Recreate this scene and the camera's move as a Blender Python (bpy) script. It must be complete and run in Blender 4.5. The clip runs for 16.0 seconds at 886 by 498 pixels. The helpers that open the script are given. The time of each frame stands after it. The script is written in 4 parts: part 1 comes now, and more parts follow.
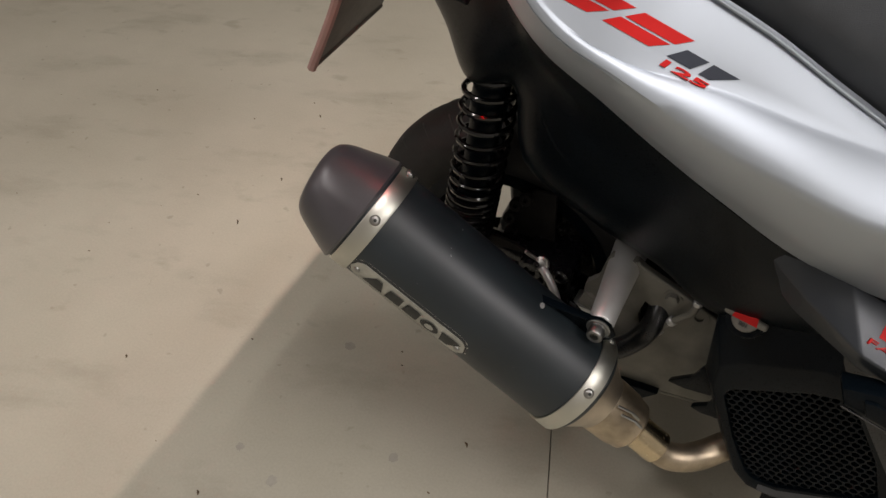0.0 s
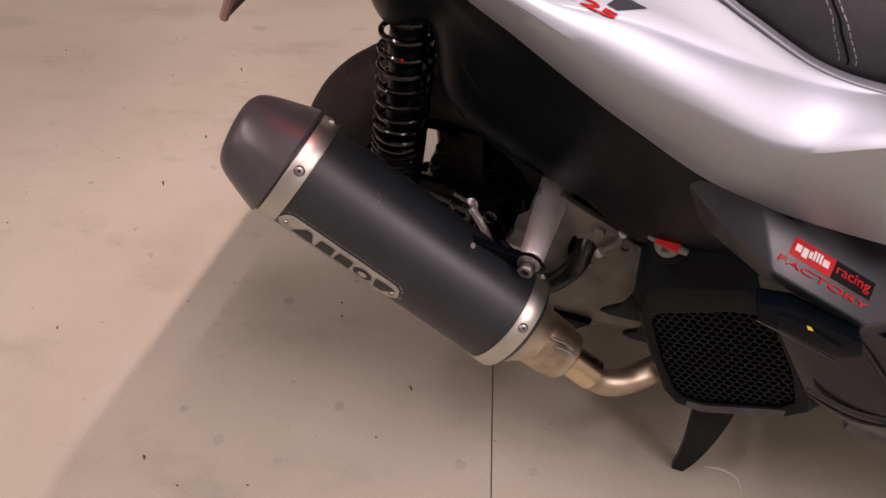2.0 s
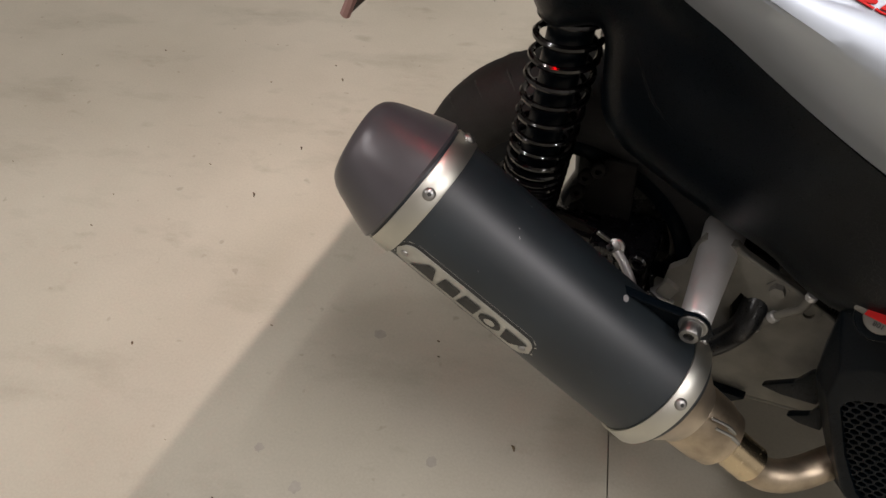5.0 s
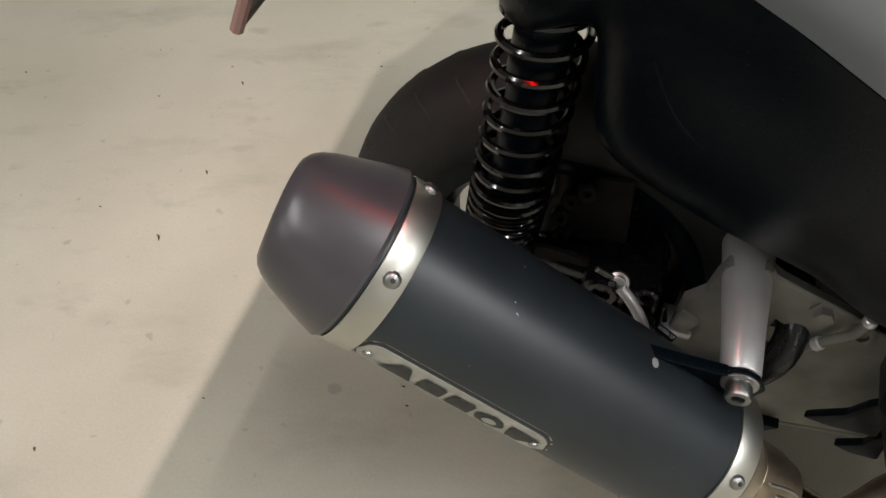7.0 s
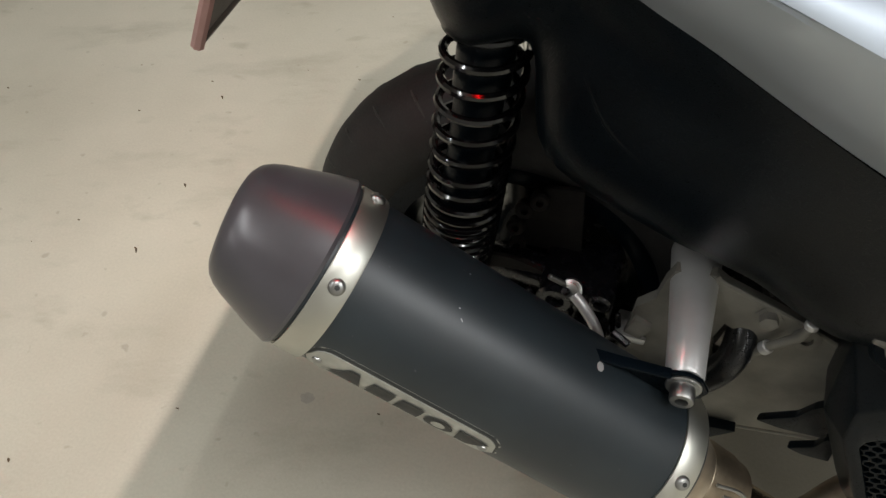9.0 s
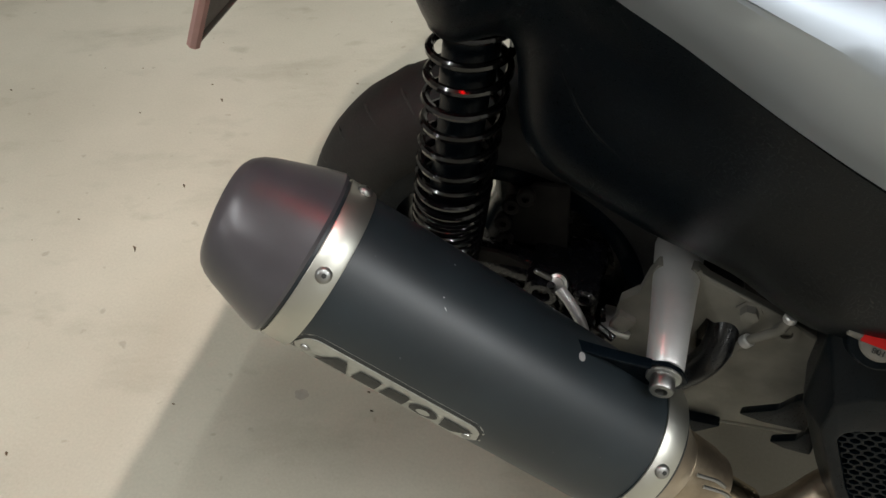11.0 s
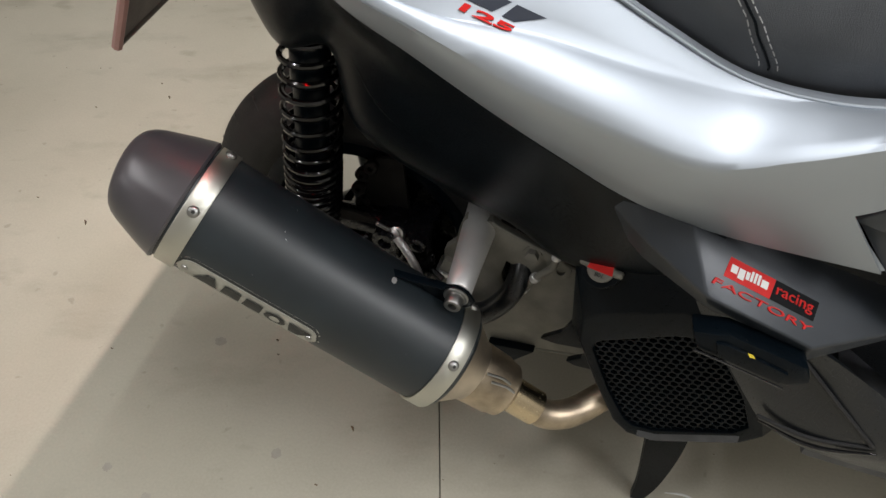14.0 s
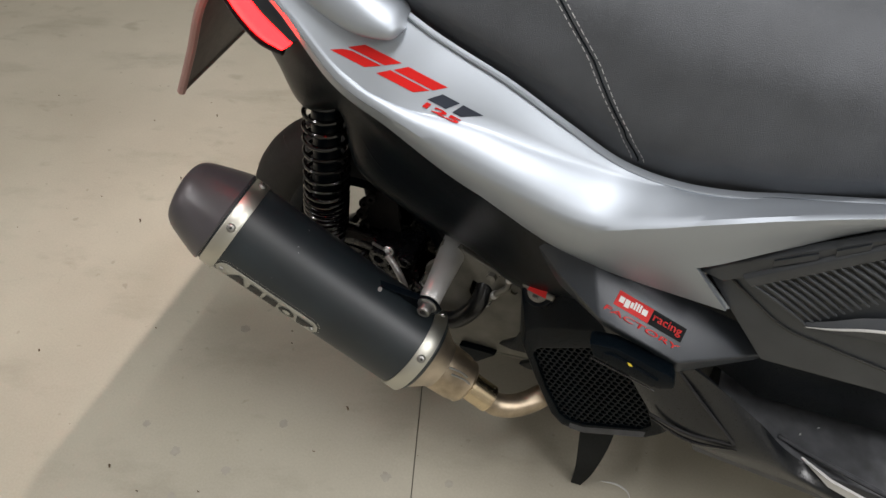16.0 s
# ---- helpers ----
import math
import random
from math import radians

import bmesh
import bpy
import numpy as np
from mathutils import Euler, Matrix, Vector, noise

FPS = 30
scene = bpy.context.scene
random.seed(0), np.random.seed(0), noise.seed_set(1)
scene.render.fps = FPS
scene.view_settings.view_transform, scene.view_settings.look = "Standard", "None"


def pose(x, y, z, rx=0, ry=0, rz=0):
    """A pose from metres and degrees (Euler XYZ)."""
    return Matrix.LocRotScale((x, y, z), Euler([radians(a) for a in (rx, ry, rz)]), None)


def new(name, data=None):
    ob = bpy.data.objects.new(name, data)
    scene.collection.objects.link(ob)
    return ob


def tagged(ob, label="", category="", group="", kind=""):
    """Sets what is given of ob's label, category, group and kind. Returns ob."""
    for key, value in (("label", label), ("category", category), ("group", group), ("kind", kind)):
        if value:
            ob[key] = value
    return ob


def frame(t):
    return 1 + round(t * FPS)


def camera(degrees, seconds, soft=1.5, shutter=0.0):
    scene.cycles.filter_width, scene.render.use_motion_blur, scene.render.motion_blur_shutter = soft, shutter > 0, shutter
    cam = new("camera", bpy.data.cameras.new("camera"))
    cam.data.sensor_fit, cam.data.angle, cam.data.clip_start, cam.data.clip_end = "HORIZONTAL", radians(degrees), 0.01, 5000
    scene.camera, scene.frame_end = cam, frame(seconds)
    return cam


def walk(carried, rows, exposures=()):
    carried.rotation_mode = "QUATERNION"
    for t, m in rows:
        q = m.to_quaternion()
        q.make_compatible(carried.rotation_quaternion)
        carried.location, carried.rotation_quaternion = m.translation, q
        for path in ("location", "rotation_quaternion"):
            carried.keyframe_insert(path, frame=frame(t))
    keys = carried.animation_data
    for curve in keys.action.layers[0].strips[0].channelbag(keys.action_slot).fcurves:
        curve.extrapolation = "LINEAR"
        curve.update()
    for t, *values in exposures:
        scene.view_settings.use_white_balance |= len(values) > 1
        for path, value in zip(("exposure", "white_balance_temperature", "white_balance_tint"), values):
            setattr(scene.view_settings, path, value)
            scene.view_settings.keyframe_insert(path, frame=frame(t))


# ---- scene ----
cam = camera(62.0, 16.0, soft=1.5)
PATH = [
    (0, 0.0638, -0.4578, 0.9767, 27.48, -45.61, 0.25),
    (0.5, 0.0538, -0.4427, 0.9207, 25.55, -50.06, -0.24),
    (1, 0.0934, -0.4620, 0.9789, 22.33, -49.36, -1.22),
    (1.5, 0.0907, -0.4705, 0.9730, 20.98, -49.24, 0.23),
    (2, 0.0782, -0.4579, 0.9756, 20.75, -49.45, 1.48),
    (2.5, 0.0689, -0.4416, 0.9651, 20.57, -49.75, 2.24),
    (3, 0.0633, -0.4347, 0.9592, 21.82, -50.10, 2.22),
    (3.5, 0.0618, -0.4419, 0.9456, 23.60, -50.55, 2.04),
    (4, 0.0298, -0.4506, 0.9300, 29.75, -51.50, 0.19),
    (4.5, 0.0201, -0.4449, 0.9264, 33.43, -49.50, -0.88),
    (4.7, 0.0035, -0.4279, 0.9121, 31.30, -47.54, 0.04),
    (6.8, -0.1173, -0.2626, 0.8257, 19.82, -50.30, -1.38),
    (7, -0.1213, -0.2567, 0.8260, 19.94, -50.72, -1.61),
    (7.5, -0.1120, -0.2570, 0.8180, 19.59, -50.57, -1.25),
    (8, -0.1087, -0.2654, 0.8235, 19.38, -50.22, -1.13),
    (8.5, -0.0903, -0.2681, 0.8313, 19.43, -49.97, -1.24),
    (9, -0.0865, -0.2568, 0.8346, 19.45, -49.79, -1.65),
    (9.2, -0.0832, -0.2581, 0.8309, 19.15, -49.17, -1.41),
    (11.5, -0.0652, -0.2817, 0.8385, 20.15, -49.12, -1.57),
    (12, -0.0540, -0.3098, 0.8285, 20.61, -48.64, -1.27),
    (12.5, -0.0281, -0.3087, 0.8466, 20.12, -48.12, -0.80),
    (13, 0.0021, -0.3220, 0.8766, 19.37, -47.49, -0.59),
    (13.5, 0.0421, -0.3437, 0.8877, 18.24, -47.74, 0.05),
    (14, 0.1095, -0.3871, 0.9455, 17.61, -48.50, 0.62),
    (14.5, 0.1703, -0.4152, 1.0334, 17.65, -48.85, 1.18),
    (15, 0.2059, -0.4378, 1.0642, 18.25, -49.22, 1.83),
    (15.5, 0.2086, -0.4730, 1.1066, 19.65, -48.61, 2.08),
    (16, 0.2119, -0.4864, 1.1148, 21.19, -47.95, 1.90),
]
EXPOSURES = [
    (0.0, -0.25, 6600, 15), (0.5, 0.0, 6350, 13), (1.5, -0.04, 6500, 13), (1.9, 0.0, 7100, 38), (2.1, 0.0, 7100, 38), (2.5, 0.0, 7200, 31), (3.0, 0.0, 6750, 29), (3.5, 0.0, 6650, 24),
    (4.7, 0.0, 6550, 18), (6.8, 0.2, 6250, 11), (11.5, 0.2, 6150, 7), (11.8, 0.23, 5500, -16), (12.1, 0.23, 5500, -15), (12.5, 0.22, 5850, -4), (13.2, 0.11, 6100, 10), (14.0, 0.08, 6250, 11), (16.0, 0.0, 6350, 12),
]
walk(cam, [(t, pose(x, y, z, 90 + pitch, 0, yaw) @ pose(0, 0, 0, 0, 0, roll)) for t, x, y, z, yaw, pitch, roll in PATH], EXPOSURES)
from mathutils.bvhtree import BVHTree
# ---- light, world, exposure ----
SIZE = 1.1                      # metres for one unit of the plan below
CY = 0.215                      # the scooter's middle plane
world = bpy.data.worlds.new("world")
scene.world = world
world.use_nodes = True
world.node_tree.nodes["Background"].inputs[0].default_value = (0.9, 0.95, 1.0, 1)
world.node_tree.nodes["Background"].inputs[1].default_value = 0.02


def strip_lamp(name, x, y, z, length, turn, watts, color):
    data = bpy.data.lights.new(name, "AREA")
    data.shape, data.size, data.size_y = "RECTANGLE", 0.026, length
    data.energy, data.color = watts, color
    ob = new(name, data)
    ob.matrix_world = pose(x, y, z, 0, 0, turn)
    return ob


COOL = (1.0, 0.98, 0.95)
# Unseen overhead strips without fixtures, added and placed to balance the brightness.
strip_lamp("unseen_overhead_light", 0.40, 0.25, 2.62, 2.0, 2.5, 40, COOL)
strip_lamp("unseen_overhead_light", -1.40, -0.90, 2.62, 1.5, 2.5, 18, COOL)
strip_lamp("unseen_overhead_light", 2.30, -0.50, 2.62, 1.5, 2.5, 50, COOL)
strip_lamp("unseen_overhead_light", -3.0, -2.4, 2.62, 1.5, 2.5, 14, COOL)
strip_lamp("unseen_overhead_light", 2.6, -2.7, 2.62, 1.5, 2.5, 14, COOL)
# the number plate's small lamp, behind the plate
bulb = bpy.data.lights.new("plate_bulb", "POINT")
bulb.energy, bulb.color, bulb.shadow_soft_size = 8.5, (1.0, 0.84, 0.74), 0.002
new("plate_bulb", bulb).location = (-0.434, 0.265, 0.585)


# ---- materials ----
def mat(name, color, rough=0.5, metal=0.0, vary=0.15, scale=30.0, bump=0.0, bump_scale=200.0, coat=0.0, spec=0.5, emit=0.0, rough_vary=0.1, coat_rough=0.08):
    m = bpy.data.materials.new(name)
    m.use_nodes = True
    n, l = m.node_tree.nodes, m.node_tree.links
    b = n["Principled BSDF"]
    b.inputs["Metallic"].default_value = metal
    b.inputs["Coat Weight"].default_value = coat
    b.inputs["Coat Roughness"].default_value = coat_rough
    b.inputs["Specular IOR Level"].default_value = spec
    co = n.new("ShaderNodeTexCoord")
    big = n.new("ShaderNodeTexNoise")
    big.inputs["Scale"].default_value, big.inputs["Detail"].default_value = scale, 6
    l.new(co.outputs["Object"], big.inputs["Vector"])
    ramp = n.new("ShaderNodeValToRGB")
    ramp.color_ramp.elements[0].position, ramp.color_ramp.elements[1].position = 0.3, 0.7
    ramp.color_ramp.elements[0].color = (*[c * (1 - vary) for c in color], 1)
    ramp.color_ramp.elements[1].color = (*[min(1, c * (1 + vary)) for c in color], 1)
    l.new(big.outputs["Fac"], ramp.inputs["Fac"])
    l.new(ramp.outputs["Color"], b.inputs["Base Color"])
    fine = n.new("ShaderNodeTexNoise")
    fine.inputs["Scale"].default_value, fine.inputs["Detail"].default_value = bump_scale, 4
    l.new(co.outputs["Object"], fine.inputs["Vector"])
    span = n.new("ShaderNodeMapRange")
    span.inputs["To Min"].default_value, span.inputs["To Max"].default_value = max(0.02, rough - rough_vary), min(1, rough + rough_vary)
    l.new(fine.outputs["Fac"], span.inputs["Value"])
    l.new(span.outputs["Result"], b.inputs["Roughness"])
    if bump:
        bp = n.new("ShaderNodeBump")
        bp.inputs["Strength"].default_value, bp.inputs["Distance"].default_value = bump, 0.001
        l.new(fine.outputs["Fac"], bp.inputs["Height"])
        l.new(bp.outputs["Normal"], b.inputs["Normal"])
    if emit:
        b.inputs["Emission Color"].default_value = (*color, 1)
        b.inputs["Emission Strength"].default_value = emit
    return m


def concrete():
    m = bpy.data.materials.new("concrete")
    m.use_nodes = True
    n, l = m.node_tree.nodes, m.node_tree.links
    b = n["Principled BSDF"]
    co = n.new("ShaderNodeTexCoord")

    def noise_node(scale, detail, rough=0.6, stretch=None):
        t = n.new("ShaderNodeTexNoise")
        t.inputs["Scale"].default_value, t.inputs["Detail"].default_value, t.inputs["Roughness"].default_value = scale, detail, rough
        if stretch:
            mp = n.new("ShaderNodeMapping")
            mp.vector_type = "TEXTURE"
            mp.inputs["Scale"].default_value = stretch
            mp.inputs["Rotation"].default_value = (0, 0, 0.35)
            l.new(co.outputs["Object"], mp.inputs["Vector"])
            l.new(mp.outputs["Vector"], t.inputs["Vector"])
        else:
            l.new(co.outputs["Object"], t.inputs["Vector"])
        return t.outputs["Fac"]

    def ramp(fac, *stops):
        r = n.new("ShaderNodeValToRGB")
        e = r.color_ramp.elements
        while len(e) < len(stops):
            e.new(0.5)
        for el, (p, c) in zip(e, stops):
            el.position, el.color = p, (*c, 1)
        l.new(fac, r.inputs["Fac"])
        return r.outputs["Color"]

    def mix(kind, fac, a, c):
        x = n.new("ShaderNodeMix")
        x.data_type, x.blend_type = "RGBA", kind
        x.inputs["Factor"].default_value = fac
        l.new(a, x.inputs["A"])
        l.new(c, x.inputs["B"])
        return x.outputs["Result"]

    base = ramp(noise_node(2.2, 7), (0.32, (0.405, 0.376, 0.302)), (0.68, (0.480, 0.450, 0.370)))
    cloud = ramp(noise_node(7.5, 7, 0.60, (2.3, 1.0, 1)), (0.30, (0.70, 0.69, 0.66)), (0.46, (1, 1, 1)), (0.72, (1.05, 1.05, 1.04)))
    blot = ramp(noise_node(14, 3, 0.5, (1.6, 1.0, 1)), (0.26, (0.66, 0.64, 0.60)), (0.36, (1, 1, 1)))
    grain = ramp(noise_node(260, 3), (0.25, (0.93, 0.93, 0.93)), (0.75, (1.04, 1.04, 1.04)))
    pits = ramp(noise_node(48, 2, 0.4), (0.22, (0.62, 0.60, 0.57)), (0.29, (1, 1, 1)))
    c = mix("MULTIPLY", 0.62, base, cloud)
    c = mix("MULTIPLY", 0.55, c, blot)
    c = mix("MULTIPLY", 1.0, c, grain)
    c = mix("MULTIPLY", 0.55, c, pits)
    l.new(c, b.inputs["Base Color"])
    b.inputs["Roughness"].default_value = 0.62
    bp = n.new("ShaderNodeBump")
    bp.inputs["Strength"].default_value, bp.inputs["Distance"].default_value = 0.25, 0.001
    l.new(noise_node(160, 5), bp.inputs["Height"])
    l.new(bp.outputs["Normal"], b.inputs["Normal"])
    return m


CONCRETE = concrete()
WALL = mat("wall_paint", (0.62, 0.61, 0.58), 0.85, vary=0.08, scale=3)
STAIN = mat("floor_stain", (0.372, 0.346, 0.295), 0.65, vary=0.10, scale=60)
JOINT = mat("joint_dirt", (0.16, 0.15, 0.13), 0.9, vary=0.3, scale=60)
DEBRIS = mat("dry_leaf_bits", (0.10, 0.065, 0.035), 0.9, vary=0.5, scale=200)
SLEEVE = mat("black_coated_aluminium", (0.0135, 0.0195, 0.0235), 0.40, 0.0, vary=0.25, scale=14, bump=0.05, bump_scale=900, spec=0.6, rough_vary=0.06)
CAP = mat("dark_satin_cap", (0.054, 0.050, 0.056), 0.31, 0.0, vary=0.15, scale=20, bump=0.03, bump_scale=700, spec=0.7, rough_vary=0.05)
STEEL = mat("brushed_steel_band", (0.58, 0.575, 0.52), 0.40, 1.0, vary=0.04, scale=40, bump=0.02, bump_scale=500, rough_vary=0.05)
HEAT = mat("heat_stained_steel", (0.47, 0.39, 0.29), 0.42, 1.0, vary=0.35, scale=35, bump=0.2, bump_scale=250)
CONE = mat("pale_heat_tinted_steel", (0.56, 0.49, 0.40), 0.40, 1.0, vary=0.18, scale=30, bump=0.1, bump_scale=300)
GOLD = mat("straw_tinted_pipe", (0.66, 0.54, 0.36), 0.24, 1.0, vary=0.15, scale=40)
ALU = mat("cast_aluminium", (0.62, 0.62, 0.615), 0.36, 0.50, vary=0.10, scale=25, bump=0.12, bump_scale=500)
BOLT = mat("zinc_bolt", (0.36, 0.36, 0.35), 0.36, 1.0, vary=0.1)
SILVER = mat("silver_metallic_paint", (0.43, 0.47, 0.52), 0.51, 0.80, vary=0.03, scale=6, bump=0.03, bump_scale=2500, coat=0.12, rough_vary=0.03, coat_rough=0.24)
GREY = mat("dark_grey_satin_paint", (0.034, 0.040, 0.049), 0.36, 0.2, vary=0.10, scale=20, bump=0.05, bump_scale=900, spec=0.6)
BLACK = mat("black_moulded_plastic", (0.0020, 0.0040, 0.0062), 0.30, vary=0.3, scale=18, bump=0.10, bump_scale=900, spec=0.14)
FOOT = mat("scuffed_grey_plastic", (0.060, 0.063, 0.070), 0.50, vary=0.35, scale=45, bump=0.3, bump_scale=600)
GLOSS = mat("gloss_black", (0.008, 0.008, 0.009), 0.14, vary=0.2, scale=40, coat=0.5)
ENGINE = mat("oily_black_casting", (0.003, 0.003, 0.004), 0.26, vary=0.5, scale=60, bump=0.5, bump_scale=120)
RUBBER = mat("tyre_rubber", (0.016, 0.0155, 0.015), 0.72, vary=0.2, scale=60, bump=0.4, bump_scale=400)
SPRING = mat("gloss_black_spring", (0.003, 0.003, 0.0035), 0.13, vary=0.2, coat=0.4)
VINYL = mat("seat_vinyl", (0.070, 0.076, 0.086), 0.50, vary=0.12, scale=30, bump=0.7, bump_scale=1300, spec=0.5)
THREAD = mat("pale_thread", (0.40, 0.40, 0.40), 0.8)
RED = mat("red_decal", (0.60, 0.014, 0.012), 0.45, vary=0.05, spec=0.2)
# Pale plastic with the tail lamp's red glow put into its colour.
PINK = mat("lamp_reddened_plastic", (0.42, 0.25, 0.23), 0.45, vary=0.1)
SHEET = mat("black_decal", (0.005, 0.005, 0.006), 0.5, vary=0.05, spec=0.1)
NAVY = mat("dark_decal", (0.020, 0.026, 0.042), 0.40, vary=0.05)
WHITE = mat("white_decal", (0.78, 0.76, 0.74), 0.45, vary=0.05)
# Pale trim, chips and chalk, and the painted crease highlight.
BLADE = mat("pale_trim_and_highlight", (0.62, 0.62, 0.61), 0.40, vary=0.05)
PLATE = mat("badge_aluminium", (0.46, 0.46, 0.42), 0.42, 0.6, vary=0.15, scale=80)
INK = mat("badge_ink", (0.025, 0.026, 0.024), 0.55)
TAIL = mat("red_tail_lens", (0.80, 0.004, 0.004), 0.18, vary=0.05, emit=26.0)
CARRIER = mat("brown_grey_plastic", (0.085, 0.070, 0.062), 0.5, vary=0.2, scale=50)
TRIM = mat("dark_trim_plastic", (0.046, 0.052, 0.060), 0.40, vary=0.15, scale=30, bump=0.1, bump_scale=900)
CAST = mat("dull_grey_casting", (0.185, 0.178, 0.156), 0.6, 0.2, vary=0.25, scale=30, bump=0.3, bump_scale=300)
DISC = mat("dull_dark_iron", (0.012, 0.011, 0.010), 0.75, vary=0.3, scale=60, bump=0.2, bump_scale=300, spec=0.12)
SATIN = mat("satin_black_panel", (0.009, 0.0105, 0.0125), 0.30, vary=0.15, scale=20, bump=0.05, bump_scale=700)
CORE = mat("radiator_core", (0.010, 0.010, 0.011), 0.6)


# ---- shape helpers ----
def part(name, bm, material, parent, label="", angle=38):
    bmesh.ops.recalc_face_normals(bm, faces=bm.faces)
    bmesh.ops.scale(bm, vec=(SIZE, SIZE, SIZE), verts=bm.verts)
    me = bpy.data.meshes.new(name)
    bm.to_mesh(me)
    bm.free()
    me.polygons.foreach_set("use_smooth", [True] * len(me.polygons))
    me.set_sharp_from_angle(angle=radians(angle))
    me.materials.append(material)
    ob = new(name, me)
    if parent:
        ob.parent = parent
        ob.matrix_parent_inverse = parent.matrix_world.inverted()
    if label:
        ob["label"] = label
    return ob


def spline(points, n):
    """n + 1 points on a Catmull-Rom curve through the points."""
    p = np.array(points, float)
    p = np.vstack([2 * p[0] - p[1], p, 2 * p[-1] - p[-2]])
    out, m = [], len(p) - 3
    for k in range(n + 1):
        u = k / n * m
        i = min(int(u), m - 1)
        f = u - i
        a, b, c, d = p[i:i + 4]
        out.append(0.5 * (2 * b + (c - a) * f + (2 * a - 5 * b + 4 * c - d) * f * f + (3 * b - a - 3 * c + d) * f ** 3))
    return np.array(out)


def sheet(rows, nu=24, nv=10, thick=0.003, flip=False):
    """A smooth sheet through rows of points, with a thickness."""
    across = [spline(r, nv) for r in rows]
    grid = np.stack([spline([a[j] for a in across], nu) for j in range(nv + 1)], 1)
    bm = bmesh.new()
    vs = [[bm.verts.new(q) for q in line] for line in grid]
    for i in range(nu):
        for j in range(nv):
            bm.faces.new((vs[i][j], vs[i + 1][j], vs[i + 1][j + 1], vs[i][j + 1]))
    bmesh.ops.recalc_face_normals(bm, faces=bm.faces)
    if thick:
        bmesh.ops.solidify(bm, geom=bm.faces[:], thickness=-thick if flip else thick)
    return bm


def facets(rows, bevel=0.0025, thick=0.004, along=1):
    """A creased sheet of flat facets through rows of points, its ridges slightly rounded."""
    if along > 1:
        cols = list(zip(*rows))
        rows = list(zip(*[[tuple(q) for q in spline(c, along * (len(rows) - 1))] for c in cols]))
    bm = bmesh.new()
    vs = [[bm.verts.new(q) for q in r] for r in rows]
    for a, b in zip(vs, vs[1:]):
        for j in range(len(a) - 1):
            bm.faces.new((a[j], b[j], b[j + 1], a[j + 1]))
    bmesh.ops.recalc_face_normals(bm, faces=bm.faces)
    bmesh.ops.bevel(bm, geom=[e for e in bm.edges if len(e.link_faces) == 2 and e.calc_face_angle(0) > 0.12], offset=bevel, segments=3, affect="EDGES", profile=0.5, clamp_overlap=True)
    bmesh.ops.remove_doubles(bm, verts=bm.verts, dist=0.00005)
    bmesh.ops.recalc_face_normals(bm, faces=bm.faces)
    bmesh.ops.solidify(bm, geom=bm.faces[:], thickness=thick)
    return bm


def thicken(bm, thick):
    """Gives an open sheet a back at a constant distance."""
    bmesh.ops.remove_doubles(bm, verts=bm.verts, dist=0.00002)
    bmesh.ops.recalc_face_normals(bm, faces=bm.faces)
    bm.normal_update()
    faces, rim = bm.faces[:], [e for e in bm.edges if len(e.link_faces) == 1]
    back = {v: bm.verts.new(v.co - v.normal * thick) for v in bm.verts[:]}
    for f in faces:
        bm.faces.new([back[v] for v in reversed(f.verts)])
    for e in rim:
        a, b = e.verts
        bm.faces.new((a, b, back[b], back[a]))
    return bm


def mirrored(bm):
    for v in bm.verts:
        v.co.y = 2 * CY - v.co.y
    bmesh.ops.reverse_faces(bm, faces=bm.faces)
    return bm


def prism(poly, y0, y1, bevel=0.002, segments=2):
    """A polygon of (x, z) between two planes of y."""
    bm = bmesh.new()
    a = [bm.verts.new((x, y0, z)) for x, z in poly]
    b = [bm.verts.new((x, y1, z)) for x, z in poly]
    bm.faces.new(a)
    bm.faces.new(b[::-1])
    for i in range(len(a)):
        j = (i + 1) % len(a)
        bm.faces.new((a[i], b[i], b[j], a[j]))
    bmesh.ops.recalc_face_normals(bm, faces=bm.faces)
    if bevel:
        bmesh.ops.bevel(bm, geom=bm.edges[:], offset=bevel, segments=segments, affect="EDGES", profile=0.6)
    return bm


def box(lo, hi, bevel=0.002):
    return prism([(lo[0], lo[2]), (hi[0], lo[2]), (hi[0], hi[2]), (lo[0], hi[2])], lo[1], hi[1], bevel)


def lathe(profile, m, n=48, closed=False):
    """A profile of (along, radius) turned about the local x axis of m."""
    bm = bmesh.new()
    rings = []
    for s, r in profile:
        rings.append([bm.verts.new(m @ Vector((s, r * math.cos(2 * math.pi * k / n), r * math.sin(2 * math.pi * k / n)))) for k in range(n)])
    pairs = list(zip(rings, rings[1:])) + ([(rings[-1], rings[0])] if closed else [])
    for a, b in pairs:
        for k in range(n):
            bm.faces.new((a[k], a[(k + 1) % n], b[(k + 1) % n], b[k]))
    if not closed:
        bm.faces.new(rings[0][::-1])
        bm.faces.new(rings[-1])
    return bm


def aim(a, b):
    """The frame at a whose x axis points to b."""
    d = Vector(b) - Vector(a)
    return Matrix.Translation(a) @ d.to_track_quat("X", "Z").to_matrix().to_4x4()


def rod(a, b, r0, r1=None, n=24, chamfer=0.0008):
    length = (Vector(b) - Vector(a)).length
    r1 = r0 if r1 is None else r1
    return lathe([(0, r0 - chamfer), (chamfer, r0), (length - chamfer, r1), (length, r1 - chamfer)], aim(a, b), n)


